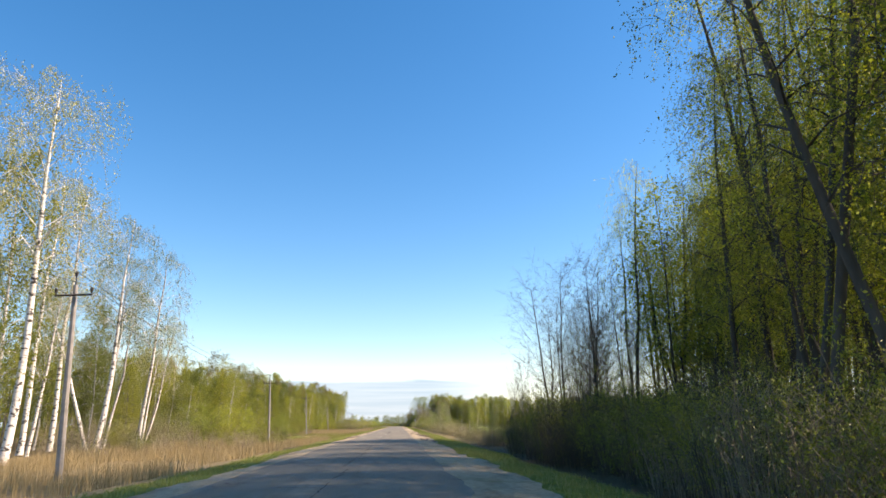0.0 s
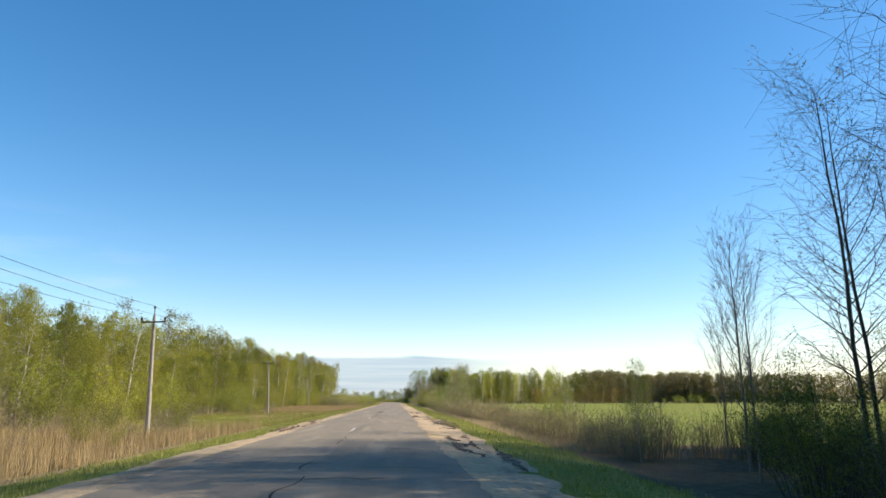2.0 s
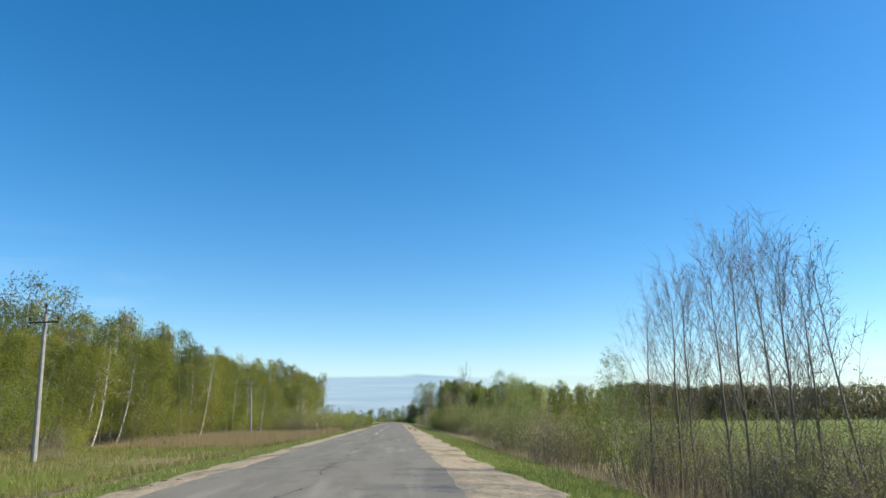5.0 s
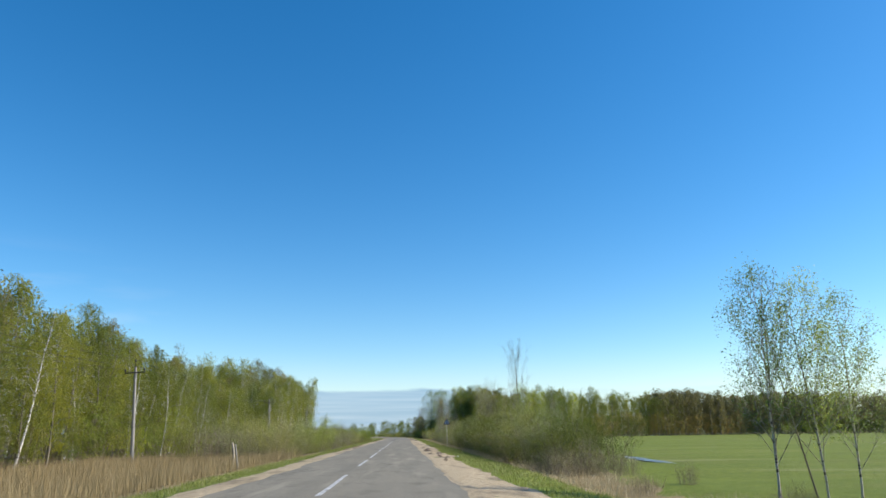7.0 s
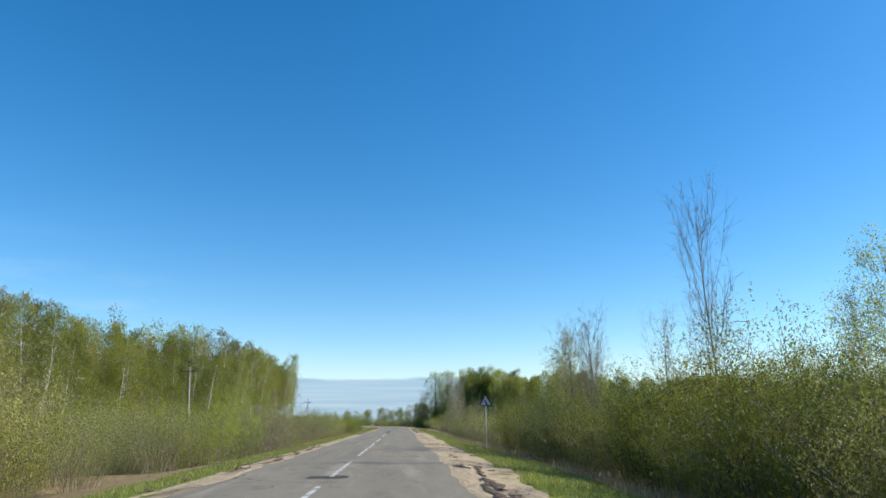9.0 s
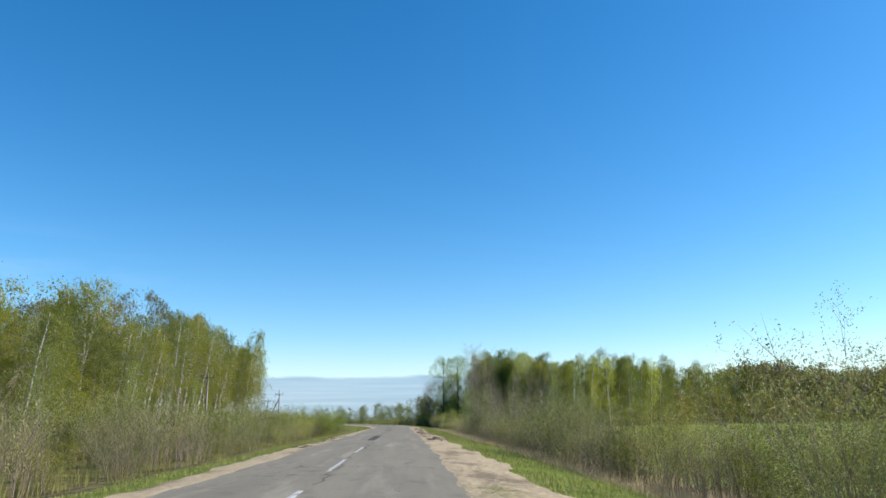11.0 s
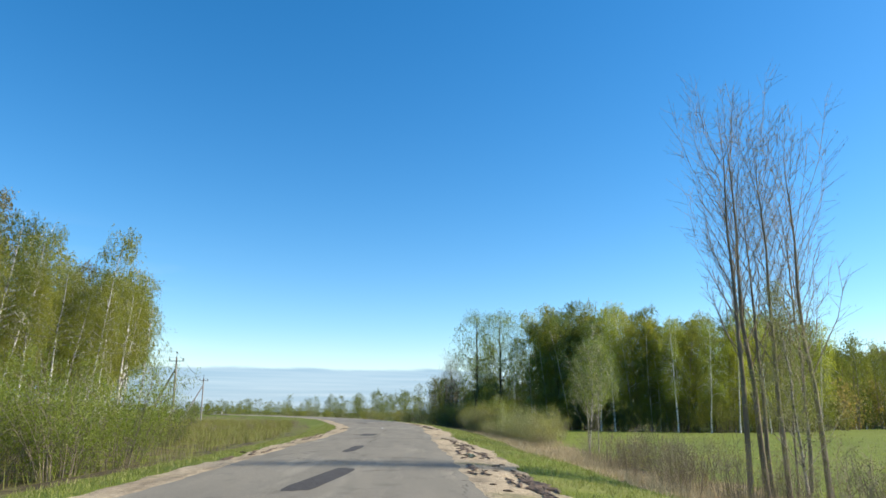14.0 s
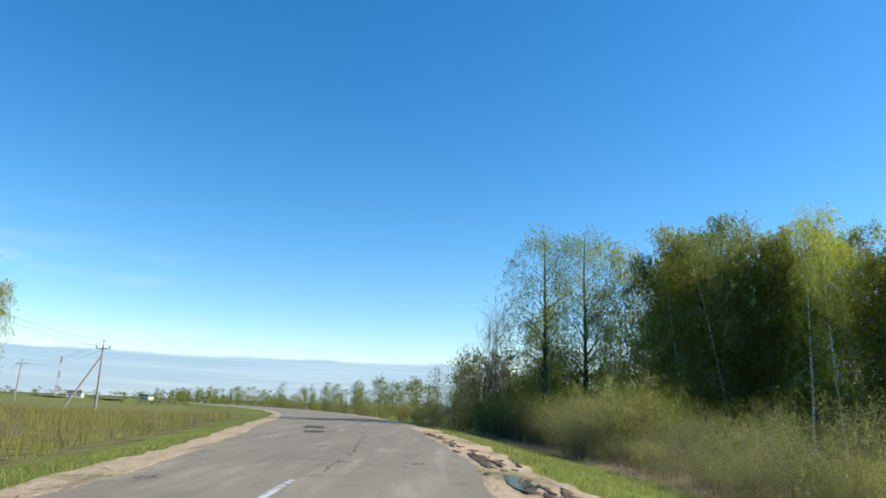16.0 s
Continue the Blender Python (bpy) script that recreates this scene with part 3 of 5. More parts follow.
def blot(name, s0, s1, u0, u1, mat, lift, seed, parent=None, ragged=0.12, slant=0.0, zfun=None):
    """A flat patch with a ragged outline lying on the road or the shoulder."""
    rng = np.random.default_rng(seed)
    k = 36
    V, F = [], []
    cs, cu = (s0 + s1) / 2, (u0 + u1) / 2
    ring = []
    waves = [(m, rng.uniform(0, 6.28), rng.normal(0, 1.3 / m)) for m in (2, 3, 4, 5, 7)]
    for i in range(k):
        a = 2 * math.pi * i / k
        e = 0.35 if ragged < 0.1 else 0.8
        c, d = math.cos(a), math.sin(a)
        q = (abs(c) ** (2 / e) + abs(d) ** (2 / e)) ** (-e / 2)
        f = q * (1 + ragged * (sum(w * math.sin(m * a + ph) for m, ph, w in waves) + rng.normal(0, 0.3)))
        ring.append((f * c, f * d))
    for f in (0.0, 0.5, 1.0):
        for p, q in ring:
            u, s = cu + (u1 - u0) / 2 * p * f, cs + (s1 - s0) / 2 * q * f
            u += slant * (s - cs)
            x, y = on_road(s, u)
            z = (zfun(x, y, u, s) if zfun else road_z(x, y, u, s)) + lift
            V.append((x, y, z))
    for r in (0, 1):
        for i in range(k):
            j = (i + 1) % k
            F.append((r * k + i, r * k + j, (r + 1) * k + j, (r + 1) * k + i))
    F.append(tuple(range(k)))
    me = mesh_from(name, V, F, mat, True)
    if parent:
        return piece(name, me, parent)
    return new(name, me)


# ---------------------------------------------------------------- kinds of trees
for i in range(4):
    tree_kind("birch%d" % i, "birch_tree", grow_tree(10 + i, 20 + i, 0.15, 0.20, 40, 3.3, 0.8, 0.85, 8, 19000, 0.105, 0.42, 0.05), BARK_BIRCH, LEAF_BIRCH, "tall white-barked birch with fresh yellow-green leaves")
for i in range(3):
    tree_kind("wood%d" % i, "forest_tree", grow_tree(30 + i, 19 + i, 0.13, 0.08, 40, 3.2, 0.9, 0.6, 9, 20000, 0.105, 0.45, 0.05), BARK_GREY, LEAF_GREEN if i == 1 else LEAF_BIRCH, "slender grey-trunked forest tree with spring leaves")
for i in range(2):
    tree_kind("brown%d" % i, "aspen_tree", grow_tree(40 + i, 21 + i, 0.14, 0.22, 30, 2.5, 1.2, 0.3, 10, 12000, 0.085, 0.34, 0.03), BARK_GREY, LEAF_BROWN, "tall aspen with brownish opening buds")
for i in range(3):
    tree_kind("stand%d" % i, "birch_tree", grow_tree(45 + i, 20 + i, 0.17, 0.42, 34, 3.2, 0.9, 0.8, 8, 12000, 0.10, 0.42, 0.03), BARK_BIRCH, LEAF_BIRCH, "white-stemmed birch with a high yellow-green crown")
for i in range(3):
    tree_kind("sparse%d" % i, "birch_tree", grow_tree(50 + i, 23 + i, 0.25, 0.48, 26, 4.6, 1.0, 0.9, 12, 17000, 0.068, 0.34, 0.025, sides=8, hang=1.3), BARK_BIRCH, LEAF_WILLOW, "tall leaning white birch with sparse young leaves")
for i in range(4):
    tree_kind("shade%d" % i, "roadside_tree", grow_tree(60 + i, 22 + 2 * i, 0.17, 0.30, 36, 3.4, 0.8, 1.0, 11, 13000, 0.06, 0.36, 0.06, sides=8, hang=1.5), BARK_DARK, LEAF_SHADE if i % 2 else LEAF_BIRCH, "tall dark-trunked tree with drooping green twigs")
for i in range(3):
    tree_kind("bare%d" % i, "bare_tree", grow_tree(70 + i, 10, 0.075, 0.24, 34, 2.2, 1.7, 0.0, 24, 160, 0.035, 0.10, 0.04, up=0.9, bunch=2), BARK_GREY if i else BARK_TWIG, LEAF_WILLOW, "slim leafless young tree with fine upright twigs")
for i in range(2):
    tree_kind("pale%d" % i, "bare_tree", grow_tree(72 + i, 11, 0.085, 0.34, 30, 2.2, 1.7, 0.0, 16, 120, 0.035, 0.10, 0.012, up=0.9, sides=8, bunch=2), BARK_TWIG, LEAF_WILLOW, "tall grey-trunked leafless tree with fine upright twigs")
for i in range(3):
    tree_kind("alder%d" % i, "alder_tree", grow_tree(75 + i, 13, 0.085, 0.16, 40, 3.0, 0.85, 0.05, 15, 900, 0.035, 0.2, 0.06, up=0.35), BARK_DARK, LEAF_GREEN, "dark many-branched young alder almost without leaves")
for i in range(3):
    tree_kind("sapling%d" % i, "birch_sapling", grow_tree(80 + i, 8.0, 0.042, 0.20, 32, 2.1, 1.3, 0.0, 17, 8500, 0.042, 0.13, 0.03, up=0.6, top=0.1, cone=True, bunch=2), BARK_SAPLING, LEAF_PALE if i else LEAF_YELLOW, "thin young birch with small bright green leaves")
for i in range(3):
    tree_kind("leafy%d" % i, "young_tree", grow_tree(85 + i, 8.0, 0.06, 0.12, 38, 2.0, 1.2, 0.0, 12, 13500, 0.037, 0.17, 0.04, up=0.5, top=0.1, cone=True, bunch=6), BARK_SAPLING, [LEAF_WILLOW, LEAF_BIRCH, LEAF_YELLOW][i], "young tree in full fresh leaf on a thin grey trunk")
for i in range(3):
    tree_kind("rod%d" % i, "bare_sapling", grow_tree(90 + i, 7.0, 0.04, 0.25, 16, 1.1, 1.6, 0.0, 8, 260, 0.035, 0.08, 0.07, up=0.8, sides=5, bunch=2), BARK_TWIG if i else BARK_GREY, LEAF_WILLOW, "thin crooked sapling with few twigs and hardly any leaves")
for i in range(4):
    tree_kind("willow%d" % i, "willow_shrub", grow_shrub(100 + i, 3.4, 3.4, 30, 13000, 0.035, 8), BARK_TWIG, LEAF_WILLOW, "dense grey-green willow bush", "shrub")
for i in range(3):
    tree_kind("alderbush%d" % i, "alder_shrub", grow_shrub(115 + i, 3.6, 2.8, 26, 13000, 0.039, 7, arch=0.1), BARK_DARK, LEAF_ALDER, "tall dense alder bush with dark green leaves", "shrub")
for i in range(3):
    tree_kind("greenbush%d" % i, "green_shrub", grow_shrub(110 + i, 3.2, 3.2, 26, 12500, 0.037, 7), BARK_TWIG, LEAF_GREEN if i else LEAF_YELLOW, "leafy bright green bush", "shrub")
for i in range(4):
    tree_kind("scrub%d" % i, "bare_shrub" if i < 2 else "twiggy_bush", grow_shrub(120 + i, 2.6, 2.4, 60, 2200, 0.036, 8, foot=0.5), BARK_TWIG, LEAF_WILLOW, "brown twiggy bush just coming into leaf", "shrub")
for i in range(3):
    tree_kind("tangle%d" % i, "dark_shrub", grow_shrub(126 + i, 3.0, 2.6, 66, 1700, 0.034, 10, foot=0.5), BARK_DARK, LEAF_GREEN, "dark tangled bush with few small leaves", "shrub")
V, F, LV, LF = grow_tree(130, 11, 0.13, 0.08, 46, 2.6, -0.1, 0.25, 8, 5200, 0.16, 0.22, 0.01, cone=True, hang=0.15)
tree_kind("spruce", "spruce_tree", (V, F, LV, LF), BARK_DARK, LEAF_DARK, "small dark green spruce")
tree_kind("crowned", "alder_tree", grow_tree(140, 18.5, 0.24, 0.22, 40, 5.4, 0.9, 0.8, 10, 27000, 0.085, 0.42, 0.02, sides=8, hang=1.3), BARK_DARK, LEAF_PALE, "broad-crowned tree with pale drooping young leaves")
# light shapes for the far masses
for i in range(3):
    tree_kind("mid%d" % i, "wood_tree", grow_tree(190 + i, 24, 0.15, 0.34, 26, 3.2, 0.9, 0.8, 3, 2800, 0.165, 0.55, 0.05, sides=5), BARK_DARK, LEAF_GREEN, "wood tree")
for i in range(3):
    tree_kind("tiny%d" % i, "tiny_tree", grow_tree(170 + i, 10, 0.09, 0.04, 6, 5.0, 0.7, 0.4, 0, 130, 0.85, 0.9, 0.03, sides=3), BARK_GREY, LEAF_GREEN, "low tree")
for i in range(3):
    tree_kind("edgebush%d" % i, "green_shrub", grow_shrub(180 + i, 3.2, 3.2, 18, 4200, 0.062, 4), BARK_TWIG, LEAF_BIRCH if i else LEAF_YELLOW, "leafy spring green bush at the wood's edge", "shrub")
for i in range(3):
    tree_kind("mass%d" % i, "mass_tree", grow_tree(155 + i, 20, 0.13, 0.20, 22, 3.0, 1.0, 0.6, 1, 1100, 0.195, 0.55, 0.03, sides=4), BARK_GREY, LEAF_BROWN, "forest tree")
for i in range(3):
    tree_kind("far%d" % i, "far_tree", grow_tree(150 + i, 20, 0.13, 0.08, 20, 3.2, 1.0, 0.5, 0, 820, 0.46, 0.75, 0.03, sides=4), BARK_GREY, LEAF_BROWN, "forest tree")
for i in range(2):
    tree_kind("bright%d" % i, "birch_tree", grow_tree(25 + i, 18 + i, 0.14, 0.30, 34, 3.0, 0.8, 0.9, 8, 14000, 0.08, 0.32, 0.04), BARK_BIRCH, LEAF_YELLOW, "birch in bright yellow-green leaf at the wood's edge")
for i in range(3):
    tree_kind("thick%d" % i, "thicket_tree", grow_tree(165 + i, 10, 0.09, 0.04, 18, 2.6, 0.9, 0.4, 1, 1000, 0.19, 0.6, 0.03, sides=4), BARK_GREY, LEAF_GREEN, "low tree")
for i in range(3):
    tree_kind("low%d" % i, "low_tree", grow_tree(160 + i, 10, 0.09, 0.04, 14, 2.6, 0.9, 0.4, 0, 480, 0.36, 0.75, 0.03, sides=4), BARK_GREY, LEAF_GREEN, "low tree")

R = random.Random(5)


def left_height(x, y):
    """Height of the forest by the power line, rising away from the road."""
    front = 9.5 + 1.6 * wob(y, 0, 26, 41) + 2.5 * step(185, 225, y) - 1.0 * step(270, 305, y) + 7.0 * step(325, 385, y)
    return min(23.0, front + max(0.0, -31.0 - x) * (0.23 + 0.16 * step(185, 225, y) * (1 - step(270, 305, y))))


def left_shift(y):
    return -4.5 * step(320, 380, y) - max(0, y - 425) * 0.3


# forest along the power line
STAND = ["stand0", "stand1", "stand2", "stand0", "stand1", "birch3"]
LEAFY = ["wood0", "wood1", "wood2", "wood0", "wood2", "birch0", "birch2", "stand0", "stand2"]
FOREST = ["birch0", "birch1", "birch2", "birch3", "wood0", "wood1", "wood2"]
for row, (x0, k) in enumerate([(-31.0, 118), (-36.5, 104)]):
    for i in range(k):
        y = 99 + (432 - 99) * (i + R.uniform(0.1, 0.9)) / k
        x = x0 + 1.8 * wob(y, row, 22, 21) + R.uniform(-1.8, 1.8)
        key = R.choice((STAND if y > 338 else LEAFY) + (["brown0", "brown1"] if row else []))
        h = left_height(x, y) * R.uniform(0.78, 1.12)
        sc = h / {"b": 21.5, "w": 20.0, "s": 21.0}[key[0]] * (1.08 if row and key[:2] == "br" else 1.0)
        plant(key, x + left_shift(y), y, (max(sc, 0.62), max(sc, 0.62), sc), None, (0, R.uniform(0, 9) if key[0] == "s" else 0), group="forest edge trees")
spots = [[], []]
for row in range(5):
    for i in range(82):
        y = 88 + (440 - 88) * (i + R.uniform(0, 1)) / 82
        x = -42 - 6 * row + R.uniform(-2.5, 2.5)
        sc = left_height(x, y) * R.uniform(0.80, 1.22) / 20.5
        if row < 2:
            plant(R.choice(LEAFY + ["brown0", "brown1", "brown0", "brown1"]), x + left_shift(y), y, sc, group="forest edge trees")
        else:
            spots[(row + i) % 2].append((x + left_shift(y), y, sc))
for i in range(40):
    spots[i % 2].append((R.uniform(-75, -42), R.uniform(20, 95), R.uniform(0.55, 0.8)))
thicket("forest", spots[0], ["mass0", "mass1", "mass2"], BARK_GREY, LEAF_BIRCH, "mixed birch forest in young leaf behind the power line", "forest")
thicket("forest", spots[1], ["mass0", "mass1", "mass2"], BARK_GREY, LEAF_BROWN, "brownish forest with opening buds behind the birches", "forest")
spots = [(R.uniform(-76, -62), y, R.uniform(0.55, 0.95)) for y in np.linspace(50, 430, 120)]
thicket("undergrowth", spots, ["low0", "low1", "low2"], BARK_DARK, LEAF_GREEN, "dark young growth deep inside the forest", "undergrowth")
for i in range(120):
    y = 96 + i * 2.8 + R.uniform(-2, 2)
    plant(R.choice(["edgebush0", "edgebush1", "edgebush2"]), -28 + R.uniform(-2.5, 1.8) + left_shift(y), y, R.uniform(0.7, 1.75) * (1 - 0.4 * step(325, 345, y)), group="forest edge bushes")
spots = [(R.uniform(-52, -33) + left_shift(y), y, R.uniform(0.18, 0.33)) for y in np.linspace(60, 432, 170)]
thicket("undergrowth", spots, ["mass0", "mass1", "mass2"], BARK_GREY, LEAF_GREEN, "leafy undergrowth between the forest trunks", "undergrowth")

# birches near the start
for x, y, q, lx, ly, k in [(-24.8, 46, 1.16, 0, 0, "sparse0"), (-27.5, 49, 1.08, 0, 2, "birch1"), (-31.8, 61.4, 1.02, 2, 3, "sparse1"), (-33.5, 70, 1.06, 1, 2, "sparse2"), (-28.1, 67, 0.97, 1, 4, "sparse0"), (-31.7, 77, 0.86, 3, 5, "sparse1"), (-28.0, 77.4, 0.86, 5, 5, "sparse2"),
                           (-30.4, 85.8, 0.68, 6, 13, "sparse0"), (-30.0, 84.0, 0.60, 4, 9, "sparse1"), (-31.0, 72, 0.78, 0, -20, "sparse2"), (-36, 84, 0.84, 1, 4, "birch0"), (-33.0, 81, 0.72, 0, 7, "sparse2"), (-38, 76, 0.80, 0, 2, "birch2"), (-37, 66, 0.86, 0, 2, "birch3"), (-26, 36, 1.0, 0, 2, "sparse1"), (-29.5, 58, 0.62, 0, 5, "sparse2"), (-35, 92, 0.6, 0, 4, "wood0")]:
    plant(k, x, y, q, R.uniform(0, 360), (lx, ly), group="birches at the meadow")
for i in range(22):
    y = R.uniform(412, 456)
    x = -37.5 - max(0, y - 425) * 0.27 - R.uniform(0, 14)
    plant(R.choice(STAND), x, y, R.uniform(0.85, 1.05), None, (0, R.uniform(0, 6)), group="forest edge trees")
for i in range(44):
    y = R.uniform(432, 496)
    plant(R.choice(STAND), -40 - 0.42 * (y - 440) - R.uniform(0, 13), y, R.uniform(0.85, 1.02), None, (0, R.uniform(0, 5)), group="forest edge trees")
for i in range(30):
    plant(R.choice(["scrub0", "scrub1", "scrub2", "greenbush1", "willow1"]), R.uniform(-42, -27), R.uniform(44, 112), R.uniform(0.8, 1.5), group="bushes under the birches")
for i in range(26):
    plant(R.choice(["wood0", "wood2", "birch0", "brown0"]), R.uniform(-60, -43), R.uniform(40, 112), R.uniform(0.42, 0.58), group="forest edge trees")

for i in range(34):
    plant(R.choice(["scrub0", "scrub1", "scrub2", "scrub3", "greenbush1"]), R.uniform(-27, -13), R.uniform(52, 100), R.uniform(0.4, 0.85), group="bushes under the birches")
for i in range(16):
    plant(R.choice(["scrub0", "scrub1", "greenbush0", "greenbush1"]), R.uniform(-30, -20), R.uniform(100, 185), R.uniform(0.5, 0.95), group="bushes under the birches")

# shady wood by the road at the start
def in_wood(x, y):
    """Where the tall trees of the roadside wood stand."""
    return x > max(0.39 * y + 2.2 if y < 57 else 0.31 * y, 0.66 * (y - 32)) + 1.0


for i in range(145):
    y, x = R.uniform(-26, 76), R.uniform(10.5, 34)
    if in_wood(x, y) and x < 0.5 * max(y, 0) + 18:
        plant(R.choice(["shade0", "shade1", "shade2", "shade3"]), x, y, R.uniform(0.88, 1.1), R.uniform(0, 360), (R.uniform(-2, 2), R.uniform(-3, 2)), group="roadside wood")
spots = []
for i in range(400):
    y, x = R.uniform(-30, 78), R.uniform(16, 56)
    if in_wood(x - 3, y) and not in_wood(x - 24, y) and len(spots) < 62:
        spots.append((x, y, R.uniform(0.8, 1.03)))
for i in range(120):
    y, x = R.uniform(40, 78), R.uniform(18, 50)
    if in_wood(x - 2, y) and len(spots) < 100:
        spots.append((x, y, R.uniform(0.75, 0.95)))
W = random.Random(77)
for i in range(48):
    y, x = W.uniform(34, 68), W.uniform(12, 40)
    if in_wood(x, y) and x < 0.5 * y + 14:
        plant(W.choice(["shade0", "shade1", "shade2", "shade3"]), x, y, W.uniform(0.85, 1.05), W.uniform(0, 360), (W.uniform(-2, 2), W.uniform(-3, 2)), group="roadside wood")
for i in range(34):
    y = W.uniform(22, 62)
    plant(W.choice(["tangle0", "tangle1", "tangle2"]), W.uniform(9.4, 13) + 0.1 * y, y, W.uniform(1.1, 1.7), W.uniform(0, 360), group="roadside wood bushes")
thicket("wood", spots, ["mid0", "mid1", "mid2"], BARK_DARK, LEAF_SHADE, "dense shady wood behind the roadside trees", "forest")
spots = [(R.uniform(14, 40) + max(0, y - 50) * 0.4, y, R.uniform(0.2, 0.38)) for y in np.linspace(-24, 84, 60)]
thicket("undergrowth", spots, ["mass0", "mass1", "mass2"], BARK_DARK, LEAF_GREEN, "dark undergrowth inside the roadside wood", "undergrowth")
for y in (-14, -9, -4, 1, 5, 9, 13, 16):
    plant(R.choice(["shade0", "shade1", "shade2", "shade3"]), 9.6 + R.uniform(-0.7, 1.2), y + R.uniform(-1, 1), R.uniform(0.8, 1.0), R.uniform(0, 360), (R.uniform(-2, 2), R.uniform(-4, 1)), group="roadside wood")
for i in range(50):
    y = -16 + i * 1.55
    plant(R.choice(["greenbush2", "greenbush1", "scrub0", "willow0", "tangle1"] if y < 30 else ["tangle0", "tangle1", "tangle2", "alderbush0", "greenbush2"]), 8.4 + 1.6 * step(38, 60, y) + R.uniform(-0.6, 2.2), y, R.uniform(0.95, 1.4) * (1 - 0.25 * step(45, 62, y)), group="roadside wood bushes")
for i in range(64):
    y = R.uniform(6, 66)
    plant(R.choice(["alderbush0", "tangle0", "tangle2", "tangle1"]), R.uniform(9.8, 24) + 0.16 * max(0, y), y, R.uniform(1.2, 2.1), group="roadside wood bushes")
for i in range(24):
    y = R.uniform(44, 66)
    x = max(11.2, 0.29 * (y - 21) + 1.6) + 8 * R.random() ** 1.4
    plant(R.choice(["alder0", "alder1", "alder2", "bare1"]), x, y, R.uniform(0.7, 1.12), R.uniform(0, 360), (R.uniform(-3, 3), R.uniform(-4, 2)), group="bare trees at the wood's end")
for i in range(46):
    y = R.uniform(54, 75)
    plant(R.choice(["tangle0", "tangle1", "tangle2", "tangle0", "alderbush1"]), R.uniform(max(8.8, 0.30 * (y - 24)), 21), y, R.uniform(0.3, 0.8), group="bare trees at the wood's end")
for x, y, s in [(11.8, 66, 0.75), (10.5, 63, 0.6), (13, 70, 0.5)]:
    plant("bare1", x, y, s, group="bare trees at the wood's end")

# bushes and saplings along the field
for x0, x1, y0, y1, k, lo, hi, kinds in [
        (8.8, 13, 69, 78, 17, 0.5, 0.9, ["scrub0", "scrub1", "scrub2"]),
        (7.8, 12, 78, 92, 22, 0.5, 0.95, ["scrub0", "scrub1", "scrub2", "scrub3"]),
        (8.0, 12, 90, 98, 12, 0.5, 0.85, ["scrub0", "scrub3", "scrub1"]),
        (8.2, 13, 100, 114, 5, 0.3, 0.55, ["scrub0", "scrub3"]),
        (7.6, 11.5, 110, 120, 18, 0.7, 0.95, ["scrub0", "scrub1", "scrub2", "scrub3"]),
        (7.4, 13, 117, 134, 34, 0.65, 1.05, ["scrub0", "scrub1", "scrub2", "scrub3"]),
        (7.2, 12, 134, 172, 26, 0.8, 1.25, ["scrub0", "scrub1", "willow0", "greenbush1", "scrub2"]),
        (9.0, 13, 176, 200, 5, 0.3, 0.45, ["scrub1", "scrub2"]),
        (7.8, 12.5, 202, 207, 12, 0.45, 0.8, ["scrub0", "scrub1", "scrub2", "scrub3"]),
        (8.0, 14, 206, 230, 44, 0.75, 1.25, ["willow0", "greenbush1", "greenbush2", "willow3", "greenbush0", "alderbush1"]),
        (8.2, 18, 228, 262, 78, 0.75, 1.4, ["alderbush0", "alderbush1", "greenbush2", "willow1", "greenbush1"]),
        (7.8, 14, 262, 300, 36, 0.55, 1.3, ["willow0", "willow2", "scrub1", "greenbush2", "alderbush0"]),
        (8.2, 13, 302, 335, 52, 0.45, 1.05, ["scrub0", "scrub1", "scrub2", "scrub3", "willow0", "willow1", "scrub2"]),
        (8.4, 12, 345, 372, 16, 0.5, 0.9, ["scrub0", "scrub1", "scrub2"]),
        (10.0, 14, 366, 374, 7, 0.5, 0.8, ["scrub0", "scrub1", "scrub2"]),
        (12.5, 20, 424, 442, 26, 0.7, 1.2, ["alderbush1", "willow2", "alderbush0", "tangle1"]),
        (9.4, 13.5, 389, 430, 66, 0.65, 1.15, ["willow0", "willow1", "willow2", "willow3", "willow1", "scrub1"]),
        (10.2, 20, 426, 456, 46, 0.6, 1.15, ["alderbush0", "alderbush1", "tangle0", "alderbush2", "willow1"])]:
    for i in range(k):
        y = y0 + (y1 - y0) * (i + R.uniform(0, 1)) / k
        x = R.uniform(x0, x1) if i % 3 else R.uniform(x0, x0 + 1.2)
        if (386 < y < 424 and x > 0.42 * (y - 365.5)) or (211.5 < y < 230 and x > 0.6 * (y - 201)):
            continue
        if y > 405:
            x += -0.5 * (y - 401) ** 2 / 360
        plant(R.choice(kinds), x, y, R.uniform(lo, hi) * (1 if y < 386 or y > 426 else 0.5 + 0.5 * step(9.6, 12.0, x)), group="roadside bushes")
